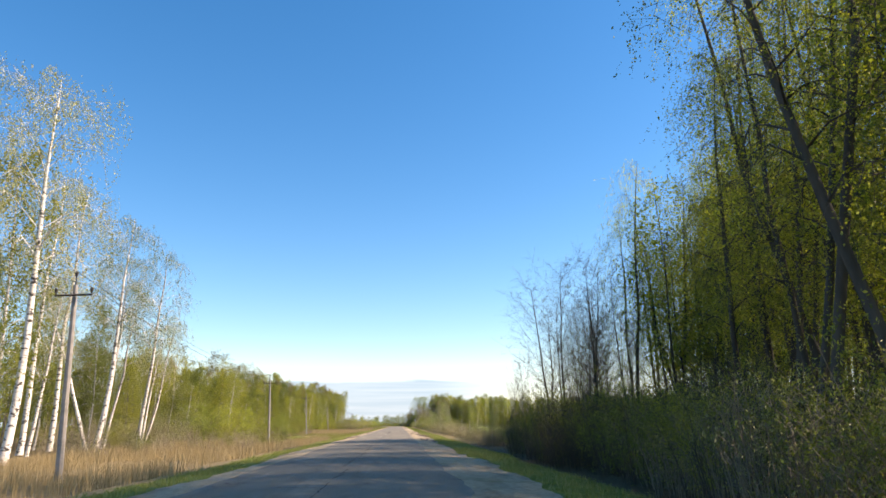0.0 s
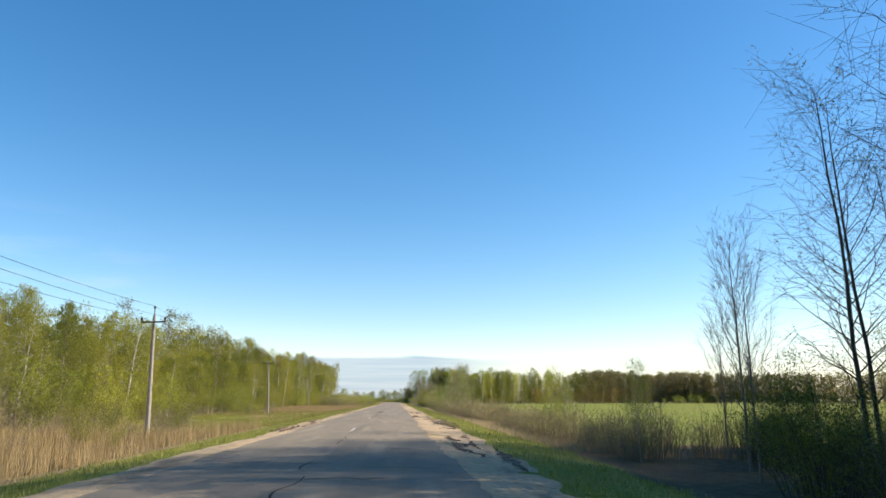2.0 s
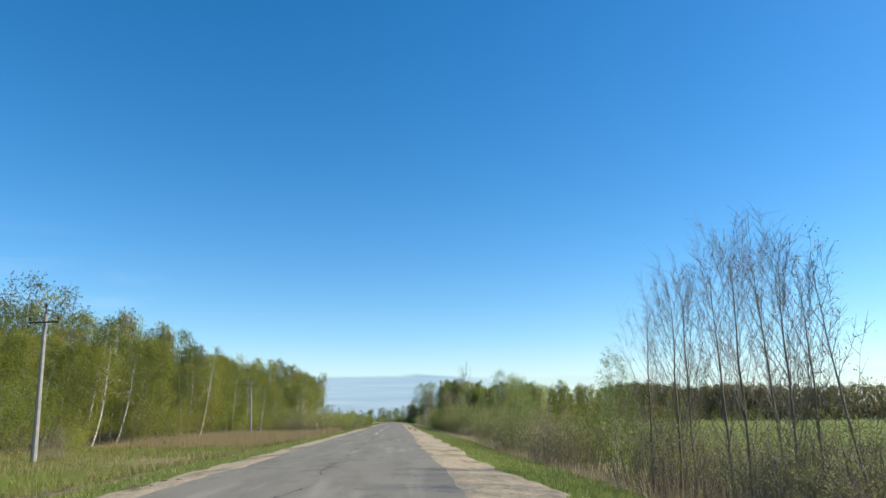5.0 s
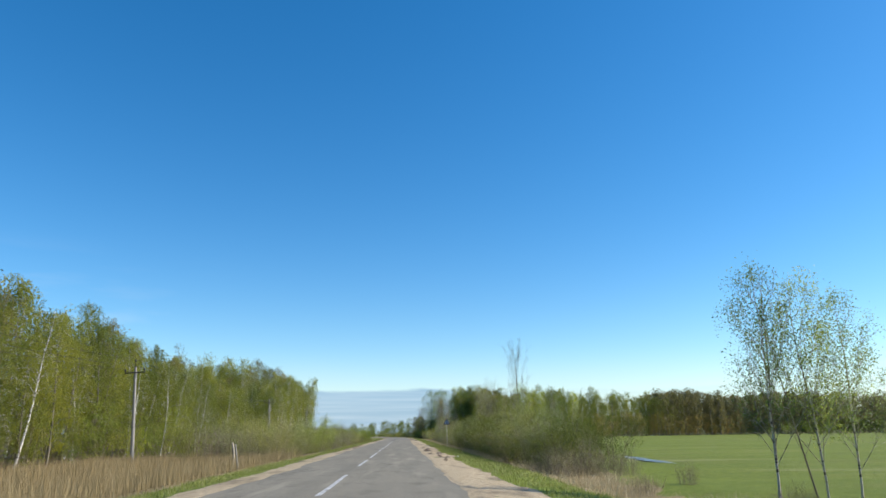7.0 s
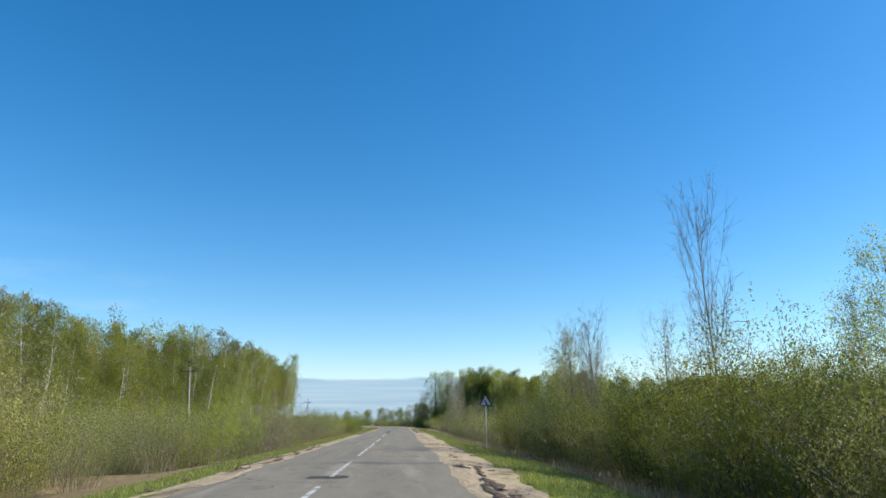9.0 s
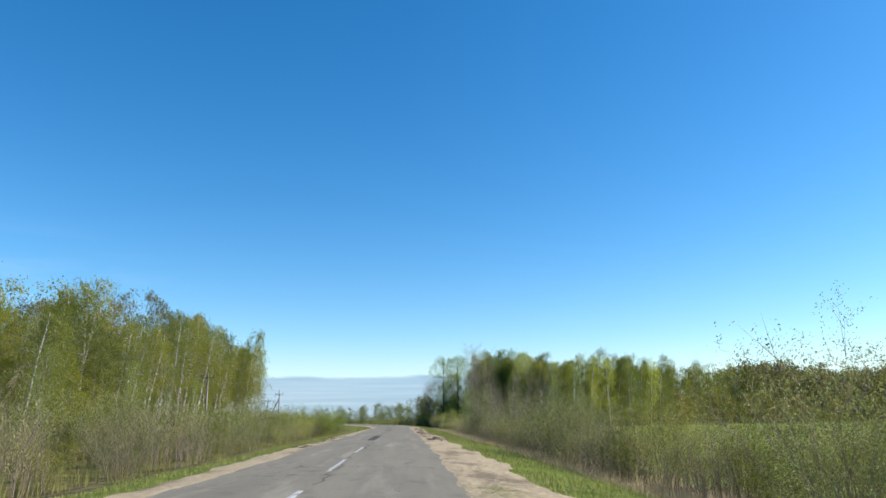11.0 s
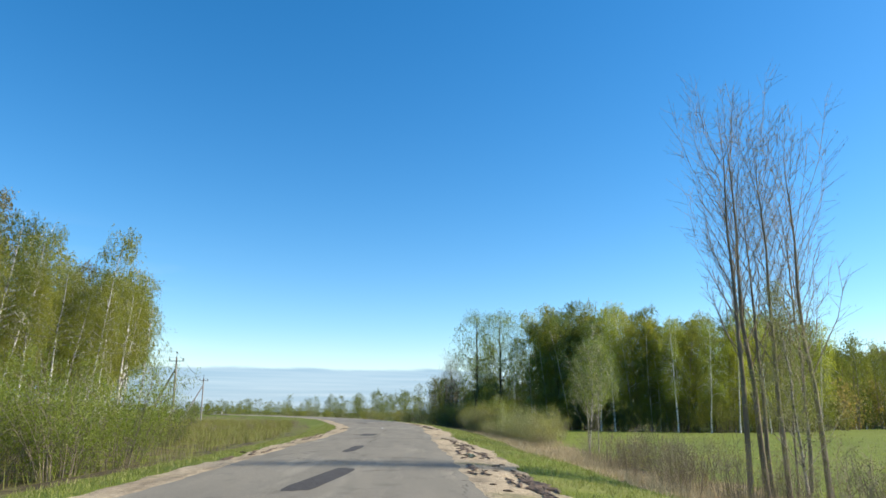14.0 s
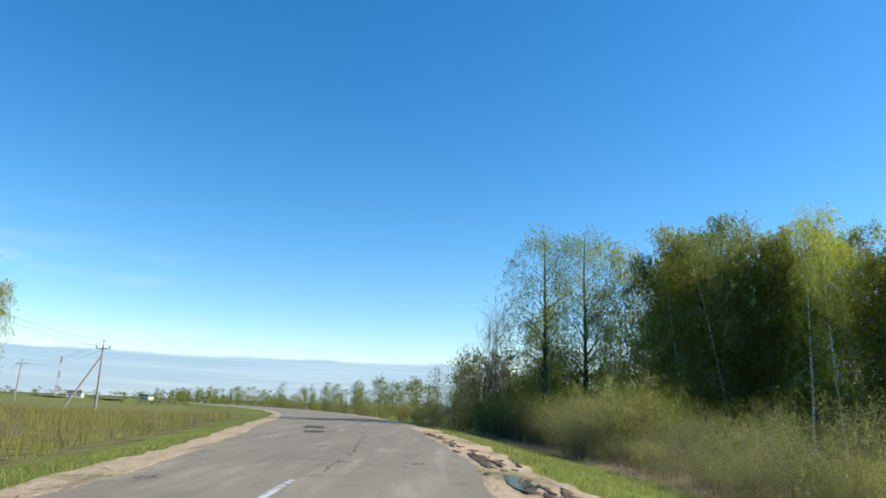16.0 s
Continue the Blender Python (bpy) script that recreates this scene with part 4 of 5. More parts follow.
for k, x, y, s in [("sapling0", 9.1, 68.8, 0.46), ("rod1", 10.2, 69.6, 0.45), ("sapling0", 8.4, 80.5, 0.5), ("sapling1", 9.4, 80.4, 0.4), ("rod0", 8.9, 81.5, 0.5), ("rod1", 10.3, 81.2, 0.45), ("rod2", 8.6, 96, 0.4), ("rod0", 10, 99, 0.4), ("rod1", 9.0, 107, 0.4),
                   ("sapling0", 7.1, 121.4, 0.72), ("sapling0", 7.7, 122.2, 0.74), ("leafy2", 7.6, 158, 0.6), ("leafy1", 8.2, 162, 0.55), ("bare0", 8.0, 131, 0.6), ("bare1", 8.6, 133, 0.58), ("bare2", 7.6, 136, 0.5), ("bare0", 7.9, 128, 0.48), ("bare1", 8.3, 129.5, 0.55), ("bare2", 9.2, 131.5, 0.6), ("bare0", 7.8, 134.5, 0.56), ("bare1", 8.9, 136, 0.6), ("rod0", 7.5, 126, 0.7), ("sapling2", 6.9, 137, 0.5),
                   ("sapling1", 10.2, 184.8, 0.86), ("sapling2", 11.5, 184.6, 0.82), ("sapling1", 12.4, 184.6, 0.76), ("rod1", 10.6, 185.4, 0.9), ("rod2", 11.9, 185.6, 0.8),
                   ("sapling1", 9.6, 213.6, 0.52), ("rod1", 10.4, 214.2, 0.6), ("rod2", 9.0, 214.6, 0.62), ("sapling2", 10.9, 215, 0.5), ("sapling2", 10.0, 225, 0.76), ("rod1", 10.3, 225.4, 0.8), ("bare0", 12.1, 237, (0.78, 0.78, 1.0)), ("bare1", 11.2, 236, (0.5, 0.5, 0.62)), ("bare2", 10.4, 238.4, (0.5, 0.5, 0.6)), ("bare0", 9.9, 246, 0.52), ("bare1", 10.5, 249, 0.5), ("sapling1", 9.4, 251, 0.5), ("leafy0", 14.6, 232, 0.8), ("leafy0", 13.4, 234, 0.6),
                   ("leafy0", 9.6, 253.2, (1.15, 1.15, 0.95)), ("leafy0", 10.3, 254.0, (0.9, 0.9, 0.8)), ("bare0", 9.6, 249.2, 0.68), ("bare1", 10.3, 248.5, 0.72), ("bare2", 10.9, 250, 0.7), ("rod1", 9.2, 248.6, 0.9),
                   ("rod0", 8.2, 313.5, 0.78), ("rod1", 8.6, 314.5, 0.84), ("rod2", 9.4, 316, 0.8), ("rod0", 10.4, 312.8, 0.95), ("rod1", 11.2, 312.6, 0.75), ("rod2", 8.1, 318, 0.7), ("rod0", 8.4, 322, 0.7), ("rod1", 9.1, 326, 0.7), ("rod2", 10.0, 320, 0.75), ("sapling2", 11.6, 313.5, 0.6),
                   ("pale0", 9.7, 358, 1.0), ("pale1", 10.3, 358.2, 1.02), ("pale0", 10.6, 357.6, 0.92), ("pale1", 12.0, 358, 0.96), ("pale0", 10.9, 359, 0.86), ("pale1", 12.6, 360, 0.8), ("rod1", 11.4, 358.6, 0.9),
                   ("sapling1", 11.2, 381.2, 1.0), ("sapling2", 11.9, 381.6, 0.86), ("sapling2", 11.5, 382.4, 0.8), ("leafy0", 10.8, 357, 0.75), ("leafy0", 9.5, 343.4, (1.3, 1.3, 0.74)), ("leafy0", 10.4, 343.2, (1.2, 1.2, 0.64)), ("leafy0", 12.4, 338, 0.62), ("leafy1", 11.9, 331, 0.6), ("sapling2", 7.8, 396, 0.4), ("sapling0", 1.8, 476, 0.5), ("sapling1", 12.3, 437, 0.6)]:
    plant(k, x, y, s, group="roadside saplings")
for i in range(58):
    plant(R.choice(["rod0", "rod1", "rod2"]), R.uniform(8.2, 13.5), R.uniform(312, 340), R.uniform(0.4, 0.78), group="roadside saplings")
for x, y, q in [(9.0, 343.2, 0.95), (9.9, 344.0, 1.05), (10.6, 342.6, 0.9)]:
    plant("willow2", x, y, q, group="roadside bushes")

# wood beyond the field
EDGE = [(23, 450), (30, 443), (46, 440), (66, 452), (100, 490), (150, 520), (195, 548), (235, 535), (300, 520), (420, 500)]


def edge_point(t):
    t = min(max(t, 0), 0.9999) * (len(EDGE) - 1)
    i = int(t)
    f = t - i
    return EDGE[i][0] * (1 - f) + EDGE[i + 1][0] * f, EDGE[i][1] * (1 - f) + EDGE[i + 1][1] * f


for i in range(60):
    x, y = edge_point(0.56 * i / 60)
    for row in range(2):
        plant(R.choice(FOREST), x + R.uniform(-2, 2), y + 2 + row * 6 + R.uniform(-2, 2), (0.8 if row == 0 else 0.93) * R.uniform(0.85, 1.1), group="trees at the field's end")
for i in range(36):
    x, y = edge_point(0.44 * i / 36)
    plant(R.choice(["edgebush0", "edgebush1", "edgebush2"]), x + R.uniform(-1, 1), y + R.uniform(0, 5), R.uniform(0.9, 1.6), group="bushes at the field's end")
for i in range(34):
    x, y = edge_point(0.40 * i / 34)
    plant(R.choice(["alderbush0", "alderbush1", "alderbush2", "tangle0"]), x + R.uniform(-1, 1), y - R.uniform(0, 3), R.uniform(0.9, 1.5), group="bushes at the field's end")
spots = []
for row in range(5):
    for i in range(72):
        x, y = edge_point(0.50 + 0.50 * (i + R.uniform(-1.5, 1.5)) / 72)
        spots.append((x, y + row * 7 + R.uniform(-5, 5), R.uniform(0.92, 1.16) + 0.12 * wob(x, 0, 30, 71)))
thicket("far_wood", spots, ["far0", "far1", "far2"], BARK_GREY, LEAF_BUD, "brownish wood beyond the green field", "forest")
spots = [(*edge_point(0.72 + 0.28 * (i + R.uniform(-1, 1)) / 110), R.uniform(0.45, 0.8)) for i in range(110)]
rear = [(*edge_point(0.52 + 0.48 * (i + R.uniform(0, 1)) / 100), R.uniform(1.2, 1.6)) for i in range(100)]
thicket("far_wood", [(x, y + 32, q) for x, y, q in rear], ["low0", "low1", "low2"], BARK_GREY, LEAF_BUD, "hazy brown depth of the wood beyond the field", "forest")
thicket("far_wood", [(x, y - 4, q) for x, y, q in spots], ["low0", "low1", "low2"], BARK_DARK, LEAF_ALDER, "dark young growth along the field's far edge", "forest")
for x, y, q in [(190, 505, 1.7), (196, 508, 1.5), (203, 506, 1.9), (209, 507, 1.4), (184, 510, 1.2)]:
    plant("edgebush0", x, y, q, group="bushes at the field's end")
spots = [(26 + 1.4 * i + R.uniform(-3, 3), 464 + R.uniform(0, 26) + max(0, i - 28) * 0.85, R.uniform(0.85, 1.05)) for i in range(86)]
thicket("far_wood", spots, ["mass0", "mass1", "mass2"], BARK_GREY, LEAF_GREEN, "green spring wood behind the field", "forest")
spots = [(*edge_point(0.40 + 0.6 * (i + R.uniform(0, 1)) / 120), R.uniform(0.7, 1.1)) for i in range(160)]
thicket("undergrowth", spots, ["low0", "low1", "low2"], BARK_GREY, LEAF_BUD, "brown undergrowth along the far wood", "undergrowth")
spots = [(24 + 0.72 * i + R.uniform(-3, 3), 452 + R.uniform(4, 20) + max(0, i - 45) * 0.45, R.uniform(0.55, 1.0)) for i in range(130)]
thicket("undergrowth", spots, ["thick0", "thick1", "thick2"], BARK_DARK, LEAF_GREEN, "shady undergrowth between the wood's trunks", "undergrowth")
spots = [(R.uniform(11, 42), R.uniform(464, 484), R.uniform(0.5, 0.95)) for i in range(60)]
thicket("undergrowth", spots, ["thick0", "thick1", "thick2"], BARK_DARK, LEAF_GREEN, "shady undergrowth behind the trees at the bend", "undergrowth")
for x, y, s in [(11.2, 456, 1.05), (15.4, 457.5, 1.07), (23.6, 448.5, 1.0)]:
    plant("crowned", x, y, s, group="trees at the bend")
for x, y, q in [(26.6, 453, 0.85), (29, 451, 0.92), (28.8, 441.5, 0.82), (30.8, 441, 0.9), (35, 444.8, 1.08), (39.5, 439, 0.95), (44, 438, 0.92), (49, 439.5, 1.0), (55, 442, 1.02), (62, 448, 1.0), (33, 447, 1.0), (70, 454, 1.0), (18, 455, 0.6), (20.5, 452, 0.66)]:
    plant(R.choice(["bright0", "bright1"]), x, y, q, group="trees at the field's end")
plant("spruce", 8.2, 468.5, 0.82)
for x, y, s, k in [(7.4, 459, 1.12, "bare1"), (6.3, 460, 0.95, "bare0"), (5.2, 463, 0.8, "bare2"), (8.4, 462, 1.1, "bare0"), (4.2, 466, 0.7, "bare1"), (23, 462, 0.95, "birch3"), (27, 464, 1.0, "birch0"), (21, 470, 0.85, "wood1"), (14, 480, 0.7, "wood1"), (17, 484, 0.8, "wood2")]:
    plant(k, x, y, s, group="trees at the bend")
for i in range(44):
    y = 452 + i * 3.6
    x = 8.5 + R.uniform(-1, 4) - 0.5 * (y - 401) ** 2 / 360 * 0.95
    plant(R.choice(["alderbush0", "alderbush1", "greenbush2", "willow3"]), x, y, R.uniform(0.8, 1.3), group="bushes round the bend")
spots = []
for i in range(190):
    y = 486 + i * 2.2
    x = 12 + R.uniform(0, 26) - 0.5 * (y - 401) ** 2 / 360 * 0.62
    spots.append((x, y, R.uniform(0.5, 0.95) * (1 + 0.3 * wob(x, y, 25, 72))))
for i in range(50):
    spots.append((R.uniform(4, 26), R.uniform(478, 506), R.uniform(0.6, 1.0)))
thicket("far_wood", spots, ["thick0", "thick1", "thick2"], BARK_DARK, LEAF_GREEN, "dark low wood on the outside of the bend", "forest")
spots = [(-1100 + 2.8 * i + R.uniform(-5, 5), 930 + R.uniform(0, 60) - i * 0.15, R.uniform(0.3, 0.6)) for i in range(420)]
thicket("far_wood", spots, ["tiny0", "tiny1", "tiny2"], BARK_GREY, LEAF_GREEN, "low distant line of trees on the horizon", "forest")
spots = [(R.uniform(-88, -38), R.uniform(585, 690), R.uniform(0.18, 0.38)) for i in range(90)]
thicket("far_bushes", spots, ["tiny0", "tiny1", "tiny2"], BARK_GREY, LEAF_BIRCH, "yellow-green thicket beyond the bend", "bushes")

# bushes on the power-line side
for x0, x1, y0, y1, k, lo, hi, kinds in [
        (-19, -9.8, 225, 262, 46, 0.6, 1.4, ["willow0", "greenbush1", "greenbush0", "willow2", "scrub0"]),
        (-20, -10.2, 262, 300, 40, 0.45, 1.4, ["willow0", "willow1", "scrub1", "greenbush1", "scrub2"]),
        (-24, -11.0, 300, 345, 50, 0.55, 1.5, ["greenbush0", "greenbush0", "willow2", "scrub0", "willow1", "greenbush2", "scrub3"]),
        (-22, -11, 335, 372, 42, 0.6, 1.5, ["scrub0", "greenbush0", "greenbush0", "willow3", "scrub2", "scrub1"]),
        (-24, -15, 374, 386, 9, 0.8, 1.0, ["greenbush0", "greenbush1"]),
        (-40, -17, 388, 460, 26, 0.3, 0.6, ["scrub0", "scrub1", "scrub2"])]:
    for i in range(k):
        y = y0 + (y1 - y0) * (i + R.uniform(0, 1)) / k
        plant(R.choice(kinds), R.uniform(x0, x1), y, R.uniform(lo, hi), group="ditch bushes")
for x, y, s in [(-10.6, 361, 1.35), (-10.0, 363, 1.25), (-11.7, 362.5, 1.3)]:
    plant("greenbush0", x, y, s, group="ditch bushes")
for k, x, y, s in [("leafy2", -17, 318, 0.7), ("leafy2", -19, 311, 0.8), ("leafy1", -21, 326, 0.8), ("leafy2", -20, 300, 0.8), ("rod0", -14, 322, 0.6), ("rod1", -15, 330, 0.5), ("rod2", -18, 350, 0.6), ("rod0", -21, 352, 0.7), ("rod1", -24, 355, 0.7)]:
    plant(k, x, y, s, group="ditch saplings")

# ---------------------------------------------------------------- grass, reeds
def blades(name, places, height, width, mat, label, seed, lean=0.35):
    """Thin upright blades, one triangle pair each."""
    rng = np.random.default_rng(seed)
    p = np.array(places)
    k = len(p)
    h = height * rng.uniform(0.5, 1.25, (k, 1))
    a = rng.uniform(0, 2 * math.pi, k)
    side = np.stack([np.cos(a), np.sin(a), np.zeros(k)], 1) * width * rng.uniform(0.6, 1.3, (k, 1))
    tip = np.stack([rng.normal(0, lean, k), rng.normal(0, lean, k), np.ones(k)], 1) * h
    V = np.stack([p - side, p + side, p + tip * 0.55 + side * 0.6, p + tip], 1).reshape(-1, 3)
    i = np.arange(k)[:, None] * 4
    F = np.concatenate([i + np.array([0, 1, 2]), i + np.array([0, 2, 3])], 0)
    me = mesh_from(name, V.tolist(), F.tolist(), mat)
    return tagged(new(name, me), label, "grass", kind="stuff")


def scatter(k, s0, s1, u0, u1, seed, keep=None):
    rng = random.Random(seed)
    out = []
    for _ in range(k):
        s, u = rng.uniform(s0, s1), rng.uniform(u0, u1)
        if keep and not keep(s, u, rng):
            continue
        x, y = on_road(s, u)
        out.append((x, y, ground_z(x, y) - 0.01))
    return out


def right_verge(s, u, rng):
    return right_sand(s) - 0.1 + abs(rng.gauss(0, 0.15)) < u < 6.4 + 1.2 * step(390, 404, s) + 0.6 * wob(s, u, 3, 31) and wob(s, u, 1.2, 32) > -0.35


def left_verge(s, u, rng):
    return -8.6 + 0.5 * wob(s, u, 3, 33) < u + left_flare(s) < left_sand(s) + left_flare(s) - abs(rng.gauss(0, 0.15)) and wob(s, u, 1.2, 34) > -0.35


blades("verge_grass", scatter(170000, 4, 470, 2.6, 7.9, 1, right_verge), 0.14, 0.010, BLADE_GREEN, "fresh green grass on the road verge", 1)
blades("verge_grass", scatter(115000, 8, 470, -9.5, -5.4, 2, left_verge), 0.12, 0.010, BLADE_GREEN, "fresh green grass on the road verge", 2)
blades("dry_grass", scatter(62000, 74, 394, 6.1, 11.0, 3, lambda s, u, g: wob(s, u, 4, 35) > -0.2 - (0.5 if s < 135 else 0) and not (208 < s < 300 and u > 7.6)), 0.46, 0.009, BLADE_STRAW, "dry straw-coloured grass beside the ditch", 3, 0.5)
blades("dry_grass", scatter(9000, 392, 462, 8.2, 12.5, 13), 0.40, 0.009, BLADE_STRAW, "dry straw-coloured grass under the bushes at the bend", 13, 0.5)
blades("reeds", scatter(36000, 24, 92, -26, -8.8, 4, lambda s, u, g: wob(s, u, 6, 39) > -0.3), 0.75, 0.010, BLADE_DRY, "dry straw-coloured reeds in the wet ditch", 4, 0.14)
blades("meadow_grass", scatter(34000, 92, 188, -29, -8.6, 5, lambda s, u, g: wob(s, u, 7, 37) > -0.25), 0.34, 0.012, BLADE_OLIVE, "rough olive meadow grass", 5, 0.4)
blades("dry_grass", scatter(16000, 92, 188, -29, -8.8, 15, lambda s, u, g: wob(s, u, 7, 38) > 0.05), 0.42, 0.011, BLADE_DRY, "pale dry tufts in the meadow", 15, 0.4)
blades("reeds", scatter(34000, 180, 228, -26, -8.6, 6), 0.85, 0.009, BLADE_DRY, "dry straw-coloured reeds in the wet ditch", 6, 0.12)
blades("reeds", scatter(9000, 246, 392, -22, -9.4, 7), 0.7, 0.012, BLADE_OLIVE, "olive and brown dead stalks among the bushes", 7, 0.16)
blades("reeds", scatter(36000, 384, 500, -60, -10.5, 8, lambda s, u, g: u < -10.5 - left_flare(s) and wob(s, u, 6, 36) > -0.3), 0.85, 0.012, BLADE_OLIVE, "olive reeds on the wet meadow", 8, 0.22)
blades("reeds", scatter(11000, 386, 500, -60, -11, 18, lambda s, u, g: u < -11 - left_flare(s) and wob(s, u, 5, 40) > 0.0), 0.6, 0.012, BLADE_BROWN, "brown dead stalks on the wet meadow", 18, 0.3)

# ---------------------------------------------------------------- power line
def beam_mesh(name, a, b, r0, r1, sides, mat, turn=0.0):
    V, F = [], []
    tube(V, F, [Vector(a), Vector(b)], [r0, r1], sides)
    F.append(tuple(range(sides - 1, -1, -1)))
    return mesh_from(name, V, F, mat)


def power_pole(x, y, top, lean=0.0, strut=None, turn=0.0):
    """Concrete pole with a steel cross-arm and three insulators."""
    z0 = ground_z(x, y) - 0.3
    H = top - z0
    root = new("power_pole")
    root.matrix_basis = pose(x, y, z0, 0, lean, turn)
    piece("post", beam_mesh("post", (0, 0, 0), (0, 0, H - 0.25), 0.17, 0.10, 8, CONCRETE), root)
    arm = piece("crossarm", beam_mesh("crossarm", (-0.85, -0.12, H - 0.75), (0.85, -0.12, H - 0.75), 0.05, 0.05, 4, STEEL), root, "dark steel cross-arm")
    pin = piece("top_pin", beam_mesh("top_pin", (0, 0, H - 0.45), (0, 0, H + 0.12), 0.045, 0.03, 6, STEEL), root)
    for px, pz in ((-0.8, H - 0.75), (0.8, H - 0.75), (0, H + 0.05)):
        V, F = [], []
        tube(V, F, [Vector((px, -0.12 if px else 0, pz + q)) for q in (0.0, 0.12, 0.14, 0.20, 0.23, 0.32, 0.36)], [0.025, 0.03, 0.085, 0.06, 0.09, 0.06, 0.02], 8)
        piece("insulator", mesh_from("insulator", V, F, GLASS_BROWN, True), arm if px else pin)
    if strut:
        piece("strut", beam_mesh("strut", (strut[0], strut[1], 0.2), (0, 0, H - 1.6), 0.15, 0.10, 8, CONCRETE), root, "slanting concrete strut")
    tagged(root, "grey concrete power pole with steel cross-arm and insulators" if not strut else "concrete power pole propped by a slanting strut", "power pole", "power line poles")
    m = root.matrix_basis
    return [m @ Vector((px, -0.12 if px else 0, pz)) for px, pz in ((-0.8, H - 0.4), (0.8, H - 0.4), (0, H + 0.4))]


POLES = [(-14.0, -30, 7.6, 0, None, 0), (-14.9, 32.2, 8.1, -2.0, None, 0), (-16.9, 92.5, 7.5, -1.6, None, 0), (-20.5, 157.3, 7.9, -2.8, None, 0), (-22.7, 226.7, 7.5, -3.6, None, 0), (-22.7, 287.2, 7.6, -3.0, None, 0),
         (-25.8, 354.4, 7.8, -1, None, 3), (-28.4, 424.3, 8.0, -1.5, (-3.6, 0.5), 10), (-42.3, 483.6, 8.1, -1, (-4.0, -0.6), 30)]
ends = [power_pole(*p) for p in POLES]
far_ends = [power_pole(-92, 552, 8.3, 1.5, None, 45), power_pole(-150, 640, 8.4, 0, (-3.5, 1), 50)]
ends += far_ends
for a, b in zip(ends, ends[1:]):
    for p, q in zip(a, b):
        V, F = [], []
        span = (q - p).length
        pts = [p.lerp(q, i / 14) - Vector((0, 0, 0.016 * span * 4 * (i / 14) * (1 - i / 14))) for i in range(15)]
        tube(V, F, pts, [0.013] * 15, 3)
        tagged(new("power_cable", mesh_from("power_cable", V, F, STEEL)), "thin dark overhead cable sagging between concrete poles", "cable", "power line cables")

# ---------------------------------------------------------------- road sign
def prism(outline, y0, y1, mat, name):
    bm = bmesh.new()
    f = bm.faces.new([bm.verts.new((x, y0, z)) for x, z in outline])
    r = bmesh.ops.extrude_face_region(bm, geom=[f])
    bmesh.ops.translate(bm, vec=(0, y1 - y0, 0), verts=[v for v in r["geom"] if isinstance(v, bmesh.types.BMVert)])
    bmesh.ops.recalc_face_normals(bm, faces=bm.faces)
    return from_bm(name, bm, mat)


def rounded_triangle(side, cz, rad):
    h = side * math.sqrt(3) / 2
    pts = []
    for k in range(3):
        a = math.pi / 2 + k * 2 * math.pi / 3
        d = h * 2 / 3 - 2 * rad
        cx, cc = d * math.cos(a), cz + d * math.sin(a)
        for j in range(-3, 4):
            b = a + j * math.pi / 9
            pts.append((cx + rad * math.cos(b), cc + rad * math.sin(b)))
    return pts


sx, sy = 5.93, 261.0
sign = new("road_sign")
sign.matrix_basis = pose(sx, sy, ground_z(sx, sy) - 0.2, 0, -0.5, 0)
sz = 3.02 - ground_z(sx, sy)
piece("post", beam_mesh("post", (0, 0.05, 0), (0, 0.05, sz + 0.2), 0.035, 0.035, 10, GALV), sign)
piece("border", prism(rounded_triangle(0.98, sz, 0.03), 0.0, 0.02, SIGN_RED, "border"), sign, "dark red border")
plate = piece("plate", prism(rounded_triangle(0.76, sz, 0.02), -0.006, -0.001, SIGN_WHITE, "plate"), sign, "white triangular face")
inner, outer = [], []
for i in range(9):
    a = i / 8
    cx, cz = 0.055 - 0.16 * a * a, sz - 0.20 + 0.36 * a
    wd = 0.055 * (1 - 0.25 * a)
    outer.append((cx + wd, cz))
    inner.append((cx - wd, cz))
arrow = outer + inner[::-1]
piece("symbol", prism(arrow, -0.012, -0.0065, SIGN_BLACK, "symbol"), plate, "black curve symbol")
piece("bracket", beam_mesh("bracket", (-0.2, 0.03, sz - 0.18), (0.2, 0.03, sz - 0.18), 0.02, 0.02, 6, GALV), sign)
tagged(sign, "triangular warning sign for a bend on a thin steel post", "road sign")

# ---------------------------------------------------------------- small things
def leaning_stick(name, x, y, h, r, lean, mat, label, category, bent=0.0):
    V, F = [], []
    pts = [Vector((bent * math.sin(f * 3.0) * 0.3, 0.02 * math.sin(f * 9), h * f)) for f in (0, 0.2, 0.4, 0.6, 0.8, 1)]
    tube(V, F, pts, [r * q for q in (1.2, 1.05, 1.0, 0.95, 0.9, 0.75)], 8)
    root = new(name, mesh_from(name, V, F, mat, True))
    root.matrix_basis = pose(x, y, ground_z(x, y) - 0.1, lean[0], lean[1], 0)
    return tagged(root, label, category)


leaning_stick("marker_post", -9.3, 206.5, 1.5, 0.045, (0, -9), CONCRETE, "leaning pale concrete post in the ditch reeds", "post")
leaning_stick("dead_stump", -10.9, 211.8, 1.75, 0.075, (0, -3), DEADWOOD, "pale barkless dead stump at the reeds", "stump", 0.4)

